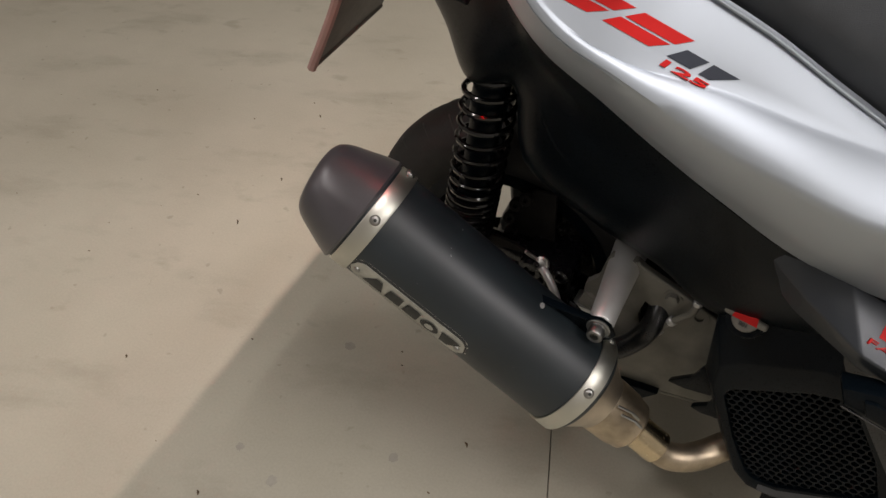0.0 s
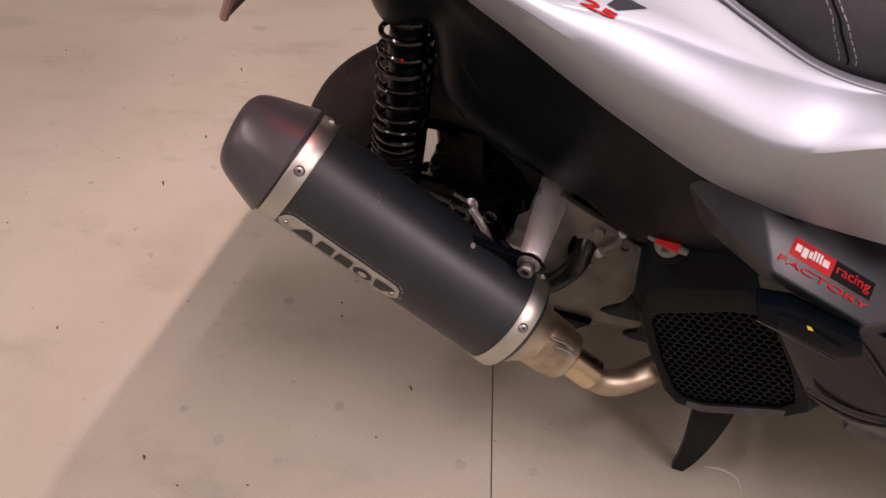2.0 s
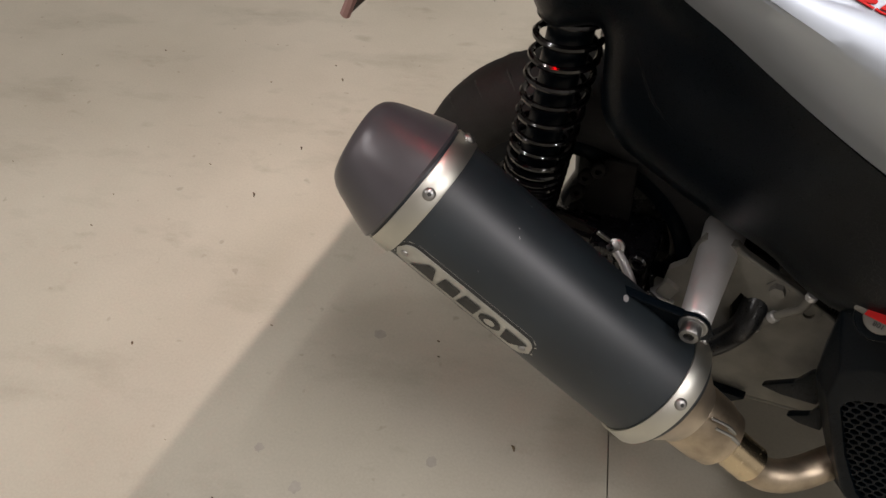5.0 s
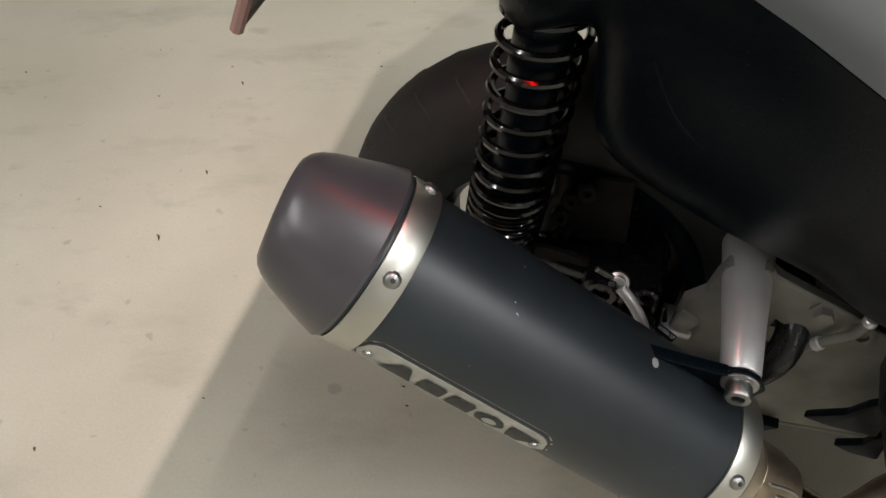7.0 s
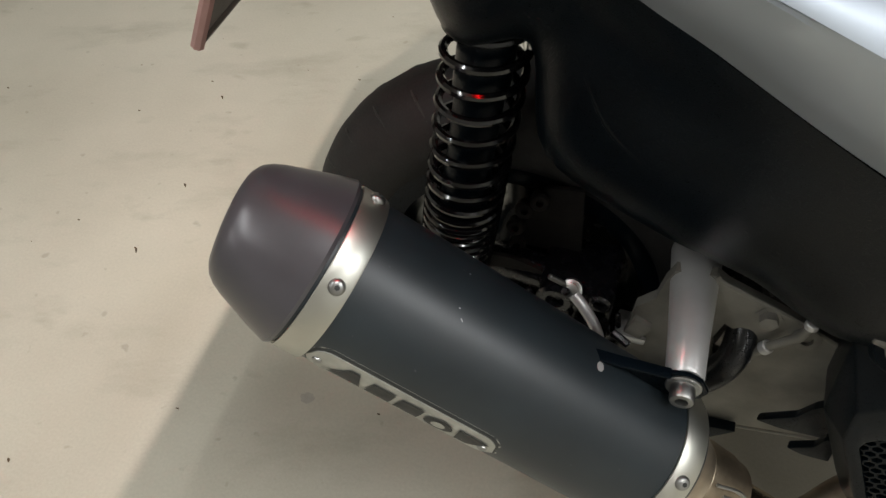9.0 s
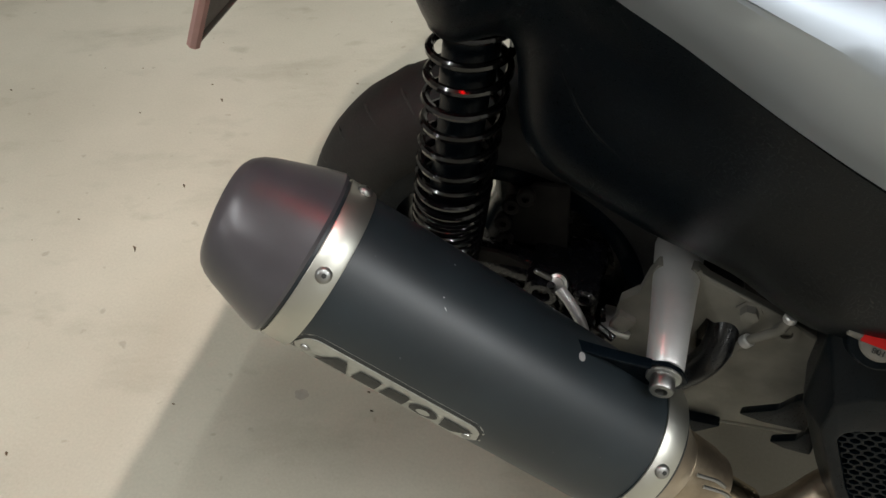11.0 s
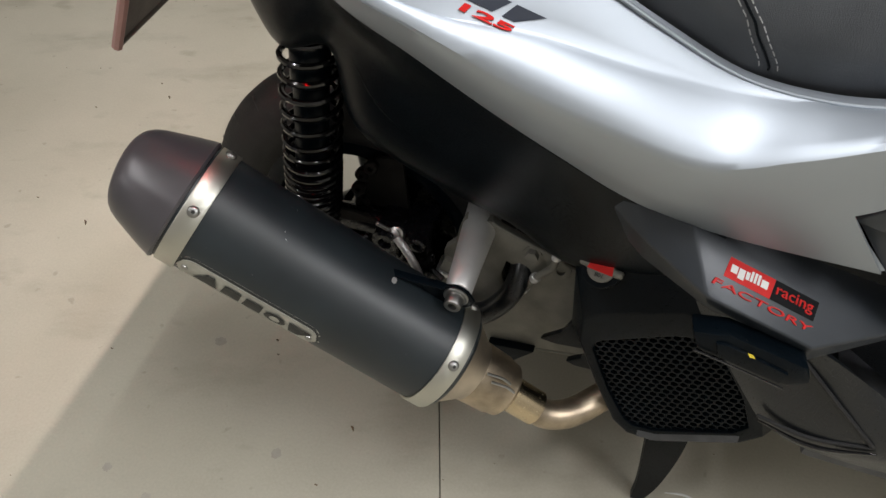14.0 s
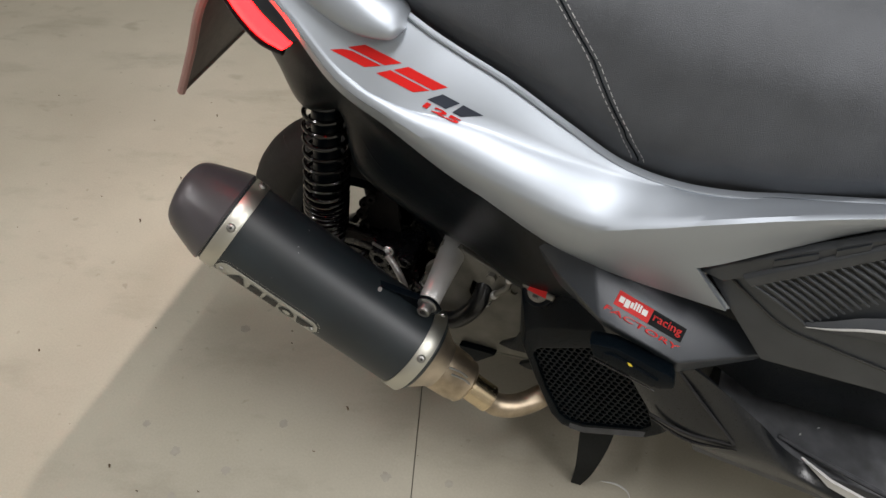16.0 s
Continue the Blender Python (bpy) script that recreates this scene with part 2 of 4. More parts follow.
def hose(points, radius, n=48, sides=12, bm=None):
    """A round tube along a smooth curve; radius may be a list along it."""
    path = spline(points, n)
    bm = bm or bmesh.new()
    rr = np.interp(np.linspace(0, 1, n + 1), np.linspace(0, 1, len(radius)), radius) if isinstance(radius, (list, tuple)) else [radius] * (n + 1)
    tan = np.gradient(path, axis=0)
    up = Vector((0.13, 0.31, 0.94))
    rings = []
    for p, t, r in zip(path, tan, rr):
        t = Vector(t).normalized()
        side = t.cross(up).normalized()
        up = side.cross(t).normalized()
        rings.append([bm.verts.new(Vector(p) + float(r) * (math.cos(a) * side + math.sin(a) * up)) for a in (2 * math.pi * k / sides for k in range(sides))])
    for a, b in zip(rings, rings[1:]):
        for k in range(sides):
            bm.faces.new((a[k], a[(k + 1) % sides], b[(k + 1) % sides], b[k]))
    bm.faces.new(rings[0][::-1])
    bm.faces.new(rings[-1])
    return bm


def slab(quad, thick, bevel=0.0):
    """A flat polygon in space with a thickness along its normal."""
    bm = bmesh.new()
    f = bm.faces.new([bm.verts.new(q) for q in quad])
    f.normal_update()
    n = f.normal.copy()
    r = bmesh.ops.extrude_face_region(bm, geom=[f])
    for v in r["geom"]:
        if isinstance(v, bmesh.types.BMVert):
            v.co += n * thick
    if bevel:
        bmesh.ops.recalc_face_normals(bm, faces=bm.faces)
        bmesh.ops.bevel(bm, geom=bm.edges[:], offset=bevel, segments=2, affect="EDGES", profile=0.6)
    return bm


def lettering(text, corner, right, up, width, height, material, parent, label, depth=0.0004, target=None, bold=0.0):
    """Flat letters that fill width x height from a corner."""
    cu = bpy.data.curves.new("lettering", "FONT")
    cu.body = text
    cu.extrude, cu.offset = 0.01, bold
    tmp = new("lettering", cu)
    bpy.context.view_layer.update()
    me = bpy.data.meshes.new_from_object(tmp.evaluated_get(bpy.context.evaluated_depsgraph_get()))
    bpy.data.objects.remove(tmp)
    co = np.array([v.co[:] for v in me.vertices])
    lo, hi = co.min(0), co.max(0)
    r, u = Vector(right).normalized(), Vector(up).normalized()
    w = r.cross(u)
    for v in me.vertices:
        high = v.co.z > 0
        v.co = Vector(corner) + r * (v.co.x - lo[0]) / (hi[0] - lo[0]) * width + u * (v.co.y - lo[1]) / (hi[1] - lo[1]) * height + w * (depth if high else -depth)
        if target:
            press([v], w, target, 0.0014 if high else 0.0003)
        v.co *= SIZE
    me.materials.append(material)
    ob = new("lettering", me)
    ob.parent = parent
    ob.matrix_parent_inverse = parent.matrix_world.inverted()
    ob["label"] = label
    return ob


def stick(name, origin, right, up, points, target, material, label="", lift=0.0005):
    """A thin decal of (along, up) points, pressed on to the surface of a part."""
    r, u = Vector(right).normalized(), Vector(up)
    u = (u - r * u.dot(r)).normalized()
    n = r.cross(u)
    bm = bmesh.new()
    bm.faces.new([bm.verts.new(Vector(origin) + r * a + u * b) for a, b in points])
    bmesh.ops.triangulate(bm, faces=bm.faces)
    bmesh.ops.subdivide_edges(bm, edges=bm.edges[:], cuts=2, use_grid_fill=True)
    press(bm.verts, n, target, lift)
    return part(name, bm, material, target, label)


def press(verts, n, target, lift):
    skin = BVHTree.FromPolygons([v.co / SIZE for v in target.data.vertices], [p.vertices[:] for p in target.data.polygons])
    for v in verts:
        hit = skin.ray_cast(v.co + n * 0.05, -n)[0]
        if hit:
            v.co = hit + n * lift


# ---- the room ----
def setting(name, bm, material, label):
    ob = part(name, bm, material, None)
    return tagged(ob, label, name.split("_")[0], kind="structure")


X0, X1, Y0, Y1, H = -4.0, 4.0, -3.2, 3.6, 2.45
ja, jb = Vector((-0.053, 0.119, 0)), Vector((0.010, -0.067, 0))
jd = (jb - ja).normalized()
jn = Vector((-jd.y, jd.x, 0))
gap = 0.0008
for side, sign in (("rear", -1), ("front", 1)):
    o = ja + jn * gap * sign * (1 if jn.x > 0 else -1)

    def at_y(y):
        return o.x + (y - o.y) * jd.x / jd.y
    edge = X0 if sign < 0 else X1
    poly = [(edge, Y0), (at_y(Y0), Y0), (at_y(Y1), Y1), (edge, Y1)]
    bm = bmesh.new()
    top = [bm.verts.new((x, y, 0)) for x, y in poly]
    low = [bm.verts.new((x, y, -0.12)) for x, y in poly]
    bm.faces.new(top)
    bm.faces.new(low[::-1])
    for i in range(4):
        bm.faces.new((top[i], top[(i + 1) % 4], low[(i + 1) % 4], low[i]))
    setting("floor_" + side, bm, CONCRETE, "worn beige concrete garage floor slab with stains")
bm = box((X0, Y0, -0.14), (X1, Y1, -0.004), 0)
for v in bm.verts:
    v.co.z = -0.006 if v.co.z > -0.01 else -0.16
setting("floor_joint", bm, JOINT, "dirt packed in the narrow floor joint")
for nm, lo, hi in (("wall_rear", (X0 - 0.2, Y0, 0), (X0, Y1, H)), ("wall_front", (X1, Y0, 0), (X1 + 0.2, Y1, H)),
                   ("wall_right", (X0 - 0.2, Y0 - 0.2, 0), (X1 + 0.2, Y0, H)), ("wall_left", (X0 - 0.2, Y1, 0), (X1 + 0.2, Y1 + 0.2, H))):
    setting(nm, box(lo, hi, 0), WALL, "plain painted garage wall")
setting("ceiling", box((X0 - 0.2, Y0 - 0.2, H), (X1 + 0.2, Y1 + 0.2, H + 0.2), 0), WALL, "plain painted garage ceiling")


# ---- the scooter ----
scooter = tagged(new("scooter"), "silver and black motor scooter parked on concrete, tail light lit", "scooter")
scooter.location = (-0.1 * SIZE, CY * SIZE, 0)
bpy.context.view_layer.update()

# side panels
TAILROWS = [
    [(-0.278, 0.142, 0.754), (-0.274, 0.100, 0.729), (-0.263, 0.087, 0.708), (-0.258, 0.090, 0.697), (-0.253, 0.104, 0.685)],
    [(-0.162, 0.091, 0.726), (-0.159, 0.050, 0.700), (-0.158, 0.043, 0.687), (-0.165, 0.050, 0.678), (-0.168, 0.061, 0.668)],
    [(-0.045, 0.068, 0.682), (-0.071, 0.023, 0.662), (-0.089, 0.019, 0.641), (-0.100, 0.031, 0.624), (-0.109, 0.054, 0.607)],
    [(-0.003, 0.068, 0.662), (-0.023, 0.016, 0.646), (-0.035, 0.013, 0.620), (-0.043, 0.026, 0.597), (-0.051, 0.052, 0.574)],
    [(0.050, 0.069, 0.640), (0.028, 0.014, 0.630), (0.019, 0.009, 0.597), (0.014, 0.023, 0.567), (0.008, 0.051, 0.541)],
    [(0.104, 0.067, 0.614), (0.088, 0.014, 0.616), (0.080, 0.006, 0.581), (0.068, 0.020, 0.548), (0.056, 0.049, 0.518)],
    [(0.158, 0.062, 0.593), (0.149, 0.018, 0.598), (0.149, 0.007, 0.566), (0.133, 0.019, 0.528), (0.117, 0.047, 0.492)],
    [(0.208, 0.056, 0.591), (0.203, 0.026, 0.596), (0.197, 0.012, 0.580), (0.193, 0.025, 0.524), (0.184, 0.047, 0.479)],
    [(0.254, 0.056, 0.597), (0.250, 0.035, 0.606), (0.244, 0.020, 0.597), (0.245, 0.033, 0.533), (0.286, 0.047, 0.476)],
]
FRONTROWS = [
    [(0.254, 0.056, 0.597), (0.250, 0.035, 0.606), (0.244, 0.020, 0.597), (0.245, 0.033, 0.533)],
    [(0.297, 0.062, 0.605), (0.295, 0.044, 0.617), (0.295, 0.028, 0.614), (0.306, 0.049, 0.569)],
    [(0.370, 0.065, 0.624), (0.368, 0.050, 0.640), (0.367, 0.035, 0.639), (0.371, 0.061, 0.610)],
    [(0.479, 0.074, 0.652), (0.477, 0.059, 0.669), (0.477, 0.046, 0.672), (0.478, 0.072, 0.655)],
]


def creased(rows, folds, bulge):
    """A flat upper facet, a hollow fold, a rounded shoulder, a crisp ridge and the part that turns under."""
    out = []
    for r, f, h in zip(rows, folds, bulge):
        t, mid, ridge, low, end = (Vector(q) for q in (r[0], r[1], r[2], r[3], r[-1]))
        n = (t - ridge).cross(Vector((1, 0, -0.25))).normalized()
        n = n if n.y < 0 else -n
        line = [t + Vector((0, 0.006, 0.0005))]
        f = min(0.94, max(0.06, f))
        for g in (0.3 * f, 0.7 * f, f - 0.02):
            line.append(t.lerp(ridge, g) - n * h * g / f)
        for u in (0.04, 0.15, 0.32, 0.52, 0.74, 0.93):
            line.append(t.lerp(ridge, f + u * (1 - f)) - n * (h * (1 - u) - 2.2 * h * (1 - f) * math.sin(math.pi * u)))
        line += [ridge.lerp(t.lerp(low, 0.5), 0.035), ridge.lerp(low, 0.10), ridge.lerp(low, 0.5), low]
        if len(r) > 4:
            line += [low.lerp(end, 0.5), end]
        out.append([tuple(q) for q in line])
    return out


def side_panel(flip):
    """One skin: the upper columns run the whole length, the lower ones end at the pointed tip."""
    tail = creased(TAILROWS, [0.94, 0.94, 0.93, 0.87, 0.57, 0.40, 0.16, 0.07, 0.06], [0.000, 0.000, 0.001, 0.004, 0.0055, 0.0040, 0.0016, 0.0005, 0.0003])
    front = creased(FRONTROWS, [0.06] * 4, [0.001] * 4)[1:]
    m, step = 14, 6
    long, short = step * (len(tail) + len(front) - 1), step * (len(tail) - 1)
    cols = [spline([r[k] for r in tail] + [r[k] for r in front], long) for k in range(m)]
    cols += [spline([r[k] for r in tail], short) for k in range(m, len(tail[0]))]
    bm = bmesh.new()
    vs = [[bm.verts.new(q) for q in c] for c in cols]
    for a, b in zip(vs, vs[1:]):
        for i in range(min(len(a), len(b)) - 1):
            bm.faces.new((a[i], a[i + 1], b[i + 1], b[i]))
    thicken(bm, 0.003)
    return mirrored(bm) if flip else bm


panel = part("side_panel", side_panel(False), SILVER, scooter, "silver metallic rear side panel")
part("side_panel", side_panel(True), SILVER, scooter, "silver metallic rear side panel")

part("panel_bead", hose([Vector(r[0]) + Vector((0, -0.0015, 0.0022)) for r in TAILROWS[1:] + FRONTROWS[1:]], [0.0008, 0.0016, 0.0016, 0.0016, 0.0008], 80, 8), SILVER, panel, "raised bead along the panel's upper edge")

# decals on the label facet of the panel
DO, DR, DU = (-0.096, 0.050, 0.645), (0.9863, -0.1087, -0.1243), (0.1633, 0.7537, 0.6366)


def decal(pts, material, label):
    return stick("stripe_decal", DO, DR, DU, [(a / 1000, b / 1000) for a, b in pts], panel, material, label)


# plain notched and slanted blocks stand for the model's name
for pts in ([(-1, -8), (31, -8), (36, -0.6), (22, -0.6), (8, -0.6), (3, -2.5)], [(3, 0.8), (37, 0.8), (41, 9), (7, 9)],
            [(42, -8), (76, -8), (80, -0.4), (60, -0.4), (44, -0.4)], [(45, 1.0), (81, 1.0), (83, 9), (47, 9)]):
    decal([(x + (y + 6.9) * 1.0, y) for x, y in pts], RED, "red slanted decal block")
for pts in ([(87, -7.8), (104, -7.8), (105, 2.0), (89, 2.0)], [(110, -7.8), (118, -7.8), (127, 2.0), (108, 2.0)]):
    decal([(x + (y + 8.6) * 0.8, y) for x, y in pts], NAVY, "dark blue slanted decal block")
dr, du = Vector(DR), Vector(DU)
lettering("125", Vector(DO) + dr * 0.0865 - du * 0.0150, dr, du + dr * 0.45, 0.032, 0.0056, RED, panel, "red number 125", target=panel, bold=0.03)

# dark underbody between the panel and the wheel well
UNDER = [
    [(-0.253, 0.106, 0.681), (-0.255, 0.113, 0.642), (-0.254, 0.130, 0.613), (-0.249, 0.185, 0.590)],
    [(-0.168, 0.065, 0.666), (-0.187, 0.079, 0.620), (-0.213, 0.114, 0.568), (-0.212, 0.178, 0.537)],
    [(-0.136, 0.060, 0.636), (-0.152, 0.076, 0.587), (-0.186, 0.108, 0.521), (-0.186, 0.174, 0.498)],
    [(-0.109, 0.057, 0.605), (-0.113, 0.081, 0.572), (-0.144, 0.115, 0.522), (-0.138, 0.177, 0.506)],
    [(-0.051, 0.055, 0.572), (-0.062, 0.077, 0.523), (-0.124, 0.110, 0.448), (-0.127, 0.175, 0.411)],
    [(0.009, 0.054, 0.538), (-0.006, 0.073, 0.489), (-0.053, 0.108, 0.406), (-0.055, 0.173, 0.371)],
    [(0.056, 0.052, 0.515), (0.051, 0.070, 0.465), (0.019, 0.108, 0.378), (0.017, 0.174, 0.346)],
    [(0.117, 0.050, 0.489), (0.109, 0.063, 0.435), (0.087, 0.102, 0.348), (0.086, 0.174, 0.321)],
    [(0.184, 0.050, 0.476), (0.188, 0.066, 0.426), (0.183, 0.101, 0.374), (0.188, 0.184, 0.345)],
]
part("underbody", sheet(UNDER, 48, 18, 0.004), BLACK, scooter, "black plastic underbody")
part("underbody", mirrored(sheet(UNDER, 48, 18, 0.004)), BLACK, scooter, "black plastic underbody")

part("underbody_ridge", hose([Vector(r[1]).lerp(Vector(r[2]), 0.45) + Vector((0, -0.003, 0)) for r in UNDER[1:8]], [0.001, 0.003, 0.004, 0.003, 0.001], 50, 10), BLACK, scooter)
part("wheel_well", box((-0.17, 0.165, 0.535), (0.20, 2 * CY - 0.165, 0.590), 0.01), BLACK, scooter)
part("wheel_well", box((0.05, 0.170, 0.330), (0.20, 2 * CY - 0.170, 0.560), 0.01), BLACK, scooter)

# tail lamp, its dark rim and the plate carrier
lamp = part("tail_light", sheet([
    [(-0.313, 0.156, 0.713), (-0.316, 0.149, 0.704), (-0.316, 0.152, 0.689)],
    [(-0.268, 0.106, 0.696), (-0.273, 0.100, 0.686), (-0.276, 0.104, 0.672)],
    [(-0.214, 0.067, 0.674), (-0.219, 0.063, 0.664), (-0.225, 0.067, 0.651)],
    [(-0.179, 0.054, 0.652), (-0.185, 0.050, 0.643), (-0.192, 0.055, 0.633)],
    [(-0.155, 0.051, 0.636), (-0.160, 0.049, 0.631), (-0.166, 0.052, 0.626)]], 24, 8, 0.006), TAIL, scooter, "red lens of the lit tail light")
part("lamp_rim", hose([(-0.320, 0.156, 0.686), (-0.278, 0.107, 0.668), (-0.228, 0.071, 0.646), (-0.194, 0.058, 0.628), (-0.167, 0.056, 0.622)], 0.004, 30, 8), BLACK, lamp)
part("lamp_panel", sheet([
    [(-0.308, 0.152, 0.720), (-0.284, 0.126, 0.722), (-0.258, 0.107, 0.689)],
    [(-0.210, 0.068, 0.679), (-0.193, 0.063, 0.676), (-0.169, 0.063, 0.668)],
    [(-0.155, 0.053, 0.639), (-0.144, 0.055, 0.637), (-0.120, 0.059, 0.613)]], 20, 8, 0.004), GREY, scooter, "dark grey panel beside the tail light")
carrier = part("plate_carrier", slab([(-0.4055, 0.160, 0.441), (-0.3395, 0.160, 0.574), (-0.3145, 0.178, 0.612), (-0.3215, 0.304, 0.612), (-0.4125, 0.322, 0.441)], 0.004, 0.001), CARRIER, scooter, "brown-grey number plate carrier, reddened by the lamp")
part("plate_rim", hose([(-0.4095, 0.160, 0.436), (-0.3745, 0.159, 0.506), (-0.3435, 0.159, 0.573), (-0.3185, 0.176, 0.616)], 0.0055, 24, 8), PINK, carrier, "pale plastic rim with the red of the tail lamp painted in")
part("plate_rim", hose([(-0.4095, 0.160, 0.438), (-0.4125, 0.230, 0.438), (-0.4165, 0.320, 0.438)], 0.0045, 24, 8), CARRIER, carrier)
part("plate_arm", hose([(-0.349, 0.270, 0.573), (-0.309, 0.271, 0.607), (-0.26, CY, 0.640)], [0.02, 0.03, 0.04], 16, 12), BLACK, carrier)

part("plate_lamp", box((-0.405, 0.222, 0.538), (-0.372, 0.260, 0.552), 0.003), BLACK, carrier, "small black number plate lamp housing")
# Unseen filler under the tail, added to close the gap in its shadow.
part("unseen_tail_blocker", prism([(-0.318, 0.580), (-0.272, 0.556), (-0.200, 0.500), (-0.170, 0.520), (-0.170, 0.600), (-0.300, 0.615)], 0.180, 2 * CY - 0.110, 0.006), BLACK, scooter, "unseen black block added to fill the shadow of the tail")

# grab handle
for flip in (False, True):
    bm = sheet([
        [(-0.319, 0.141, 0.799), (-0.306, 0.109, 0.775), (-0.305, 0.098, 0.762), (-0.304, 0.108, 0.744), (-0.305, 0.139, 0.739)],
        [(-0.172, 0.097, 0.731), (-0.171, 0.063, 0.739), (-0.169, 0.048, 0.724), (-0.168, 0.054, 0.705), (-0.169, 0.087, 0.699)],
        [(-0.095, 0.086, 0.708), (-0.094, 0.049, 0.714), (-0.093, 0.034, 0.701), (-0.092, 0.033, 0.681), (-0.092, 0.069, 0.670)],
        [(-0.056, 0.082, 0.693), (-0.053, 0.055, 0.697), (-0.050, 0.037, 0.690), (-0.050, 0.035, 0.677), (-0.053, 0.066, 0.666)],
        [(-0.043, 0.073, 0.686), (-0.040, 0.059, 0.687), (-0.037, 0.050, 0.685), (-0.039, 0.047, 0.681), (-0.042, 0.063, 0.675)]], 30, 16, 0.004)
    part("grab_handle", mirrored(bm) if flip else bm, SILVER, scooter, "silver painted grab handle")

# seat
SEATX = [-0.278, -0.162, -0.045, 0.050, 0.104, 0.158, 0.208, 0.297, 0.370, 0.478]
EDGEZ = [0.758, 0.729, 0.685, 0.645, 0.620, 0.600, 0.597, 0.611, 0.630, 0.657]
EDGEY = [0.140, 0.096, 0.074, 0.073, 0.070, 0.064, 0.060, 0.064, 0.070, 0.080]
TOPZ = [0.795, 0.790, 0.785, 0.778, 0.772, 0.765, 0.758, 0.750, 0.745, 0.742]


def seat_point(x, v):
    """A point of the right half of the seat: v runs from its lower edge to its middle."""
    ey, ez, tz = (float(np.interp(x, SEATX, q)) for q in (EDGEY, EDGEZ, TOPZ))
    h = tz - ez
    prof = spline([(ey + 0.009, ez - 0.014), (ey + 0.001, ez + 0.06 * h), (ey - 0.004, ez + 0.20 * h), (ey + 0.004, ez + 0.42 * h), (ey + 0.022, ez + 0.70 * h), (ey + 0.070, ez + 0.93 * h), (CY, tz)], 60)
    u = min(60.0, max(0.0, v * 60))
    y, z = (float(np.interp(u, range(61), prof[:, k])) for k in (0, 1))
    return Vector((x, y, z))


bm = bmesh.new()
xs = np.linspace(-0.278, 0.478, 60)
vv = np.linspace(0, 1, 31)
grid = []
for x in xs:
    half = [seat_point(x, v) for v in vv]
    line = half + [Vector((p.x, 2 * CY - p.y, p.z)) for p in half[-2::-1]]
    grid.append([bm.verts.new(p) for p in line])
for a, b in zip(grid, grid[1:]):
    for j in range(len(a) - 1):
        bm.faces.new((a[j], b[j], b[j + 1], a[j + 1]))
for ends in (grid[0], grid[-1]):
    bm.faces.new(ends)
bm.faces.new([g[0] for g in grid] + [g[-1] for g in reversed(grid)])
seat = part("seat", bm, VINYL, scooter, "dark textured vinyl seat with pale double stitching")


def seam_x(v):
    return float(np.interp(v, [0.0, 0.12, 0.32, 0.5, 0.65, 0.8, 1.0], [0.172, 0.171, 0.154, 0.117, 0.067, 0.006, -0.058]))


def seam_point(v, off):
    p = seat_point(seam_x(v) + off, v)
    return p


part("seam_welt", hose([seam_point(v, 0.0) + Vector((0, -0.0002, 0)) for v in np.linspace(0.10, 0.98, 60)], 0.0009, 120, 8), BLACK, seat)
for off in (-0.0055, 0.0055):
    bm = bmesh.new()
    pts = [seam_point(v, off) for v in np.linspace(0.10, 0.98, 240)]
    acc, start = 0.0, 0
    for i in range(1, len(pts)):
        acc += (pts[i] - pts[i - 1]).length
        if acc > 0.0060:
            a, b = pts[start].lerp(pts[i], 0.15), pts[start].lerp(pts[i], 0.82)
            hose([a, (a + b) / 2 + Vector((0, -0.0006, 0.0003)), b], 0.00042, 3, 5, bm)
            acc, start = 0.0, i
    part("stitching", bm, THREAD, seat, "pale grey stitching")
part("seat_base", hose([seat_point(x, 0.0) + Vector((0, 0.002, -0.001)) for x in np.linspace(-0.26, 0.47, 30)], 0.005, 80, 8), BLACK, seat)

# lower body cover with its ribbed inset
COVER = [(0.250, 0.052, 0.520), (0.288, 0.050, 0.474), (0.335, 0.048, 0.418), (0.440, 0.050, 0.425), (0.600, 0.050, 0.400), (0.560, 0.052, 0.720), (0.366, 0.052, 0.608), (0.318, 0.052, 0.566)]
cover = part("lower_cover", slab(COVER[::-1], 0.030, 0.004), TRIM, scooter, "black plastic lower body cover")
part("lower_cover", mirrored(slab(COVER[::-1], 0.030, 0.004)), TRIM, scooter, "black plastic lower body cover")
part("cover_rim", facets([[(0.249, 0.050, 0.518), (0.252, 0.044, 0.517), (0.272, 0.045, 0.512)], [(0.270, 0.050, 0.537), (0.272, 0.044, 0.535), (0.290, 0.046, 0.524)], [(0.311, 0.050, 0.568), (0.313, 0.044, 0.566), (0.318, 0.046, 0.553)], [(0.366, 0.050, 0.611), (0.368, 0.044, 0.608), (0.371, 0.046, 0.600)], [(0.420, 0.050, 0.650), (0.422, 0.044, 0.648), (0.425, 0.046, 0.640)]], 0.0015, 0.003), TRIM, cover, "dark edge trim")
for x0, z0, x1, z1 in ((0.302, 0.5545, 0.330, 0.5760), (0.340, 0.5840, 0.360, 0.6005), (0.368, 0.6065, 0.400, 0.6300)):
    part("rim_plate", slab([(x0, 0.0425, z0), (x1, 0.0425, z1), (x1 + 0.002, 0.0435, z1 - 0.0075), (x0 + 0.002, 0.0435, z0 - 0.0075)], 0.002, 0.0006), GREY, cover)
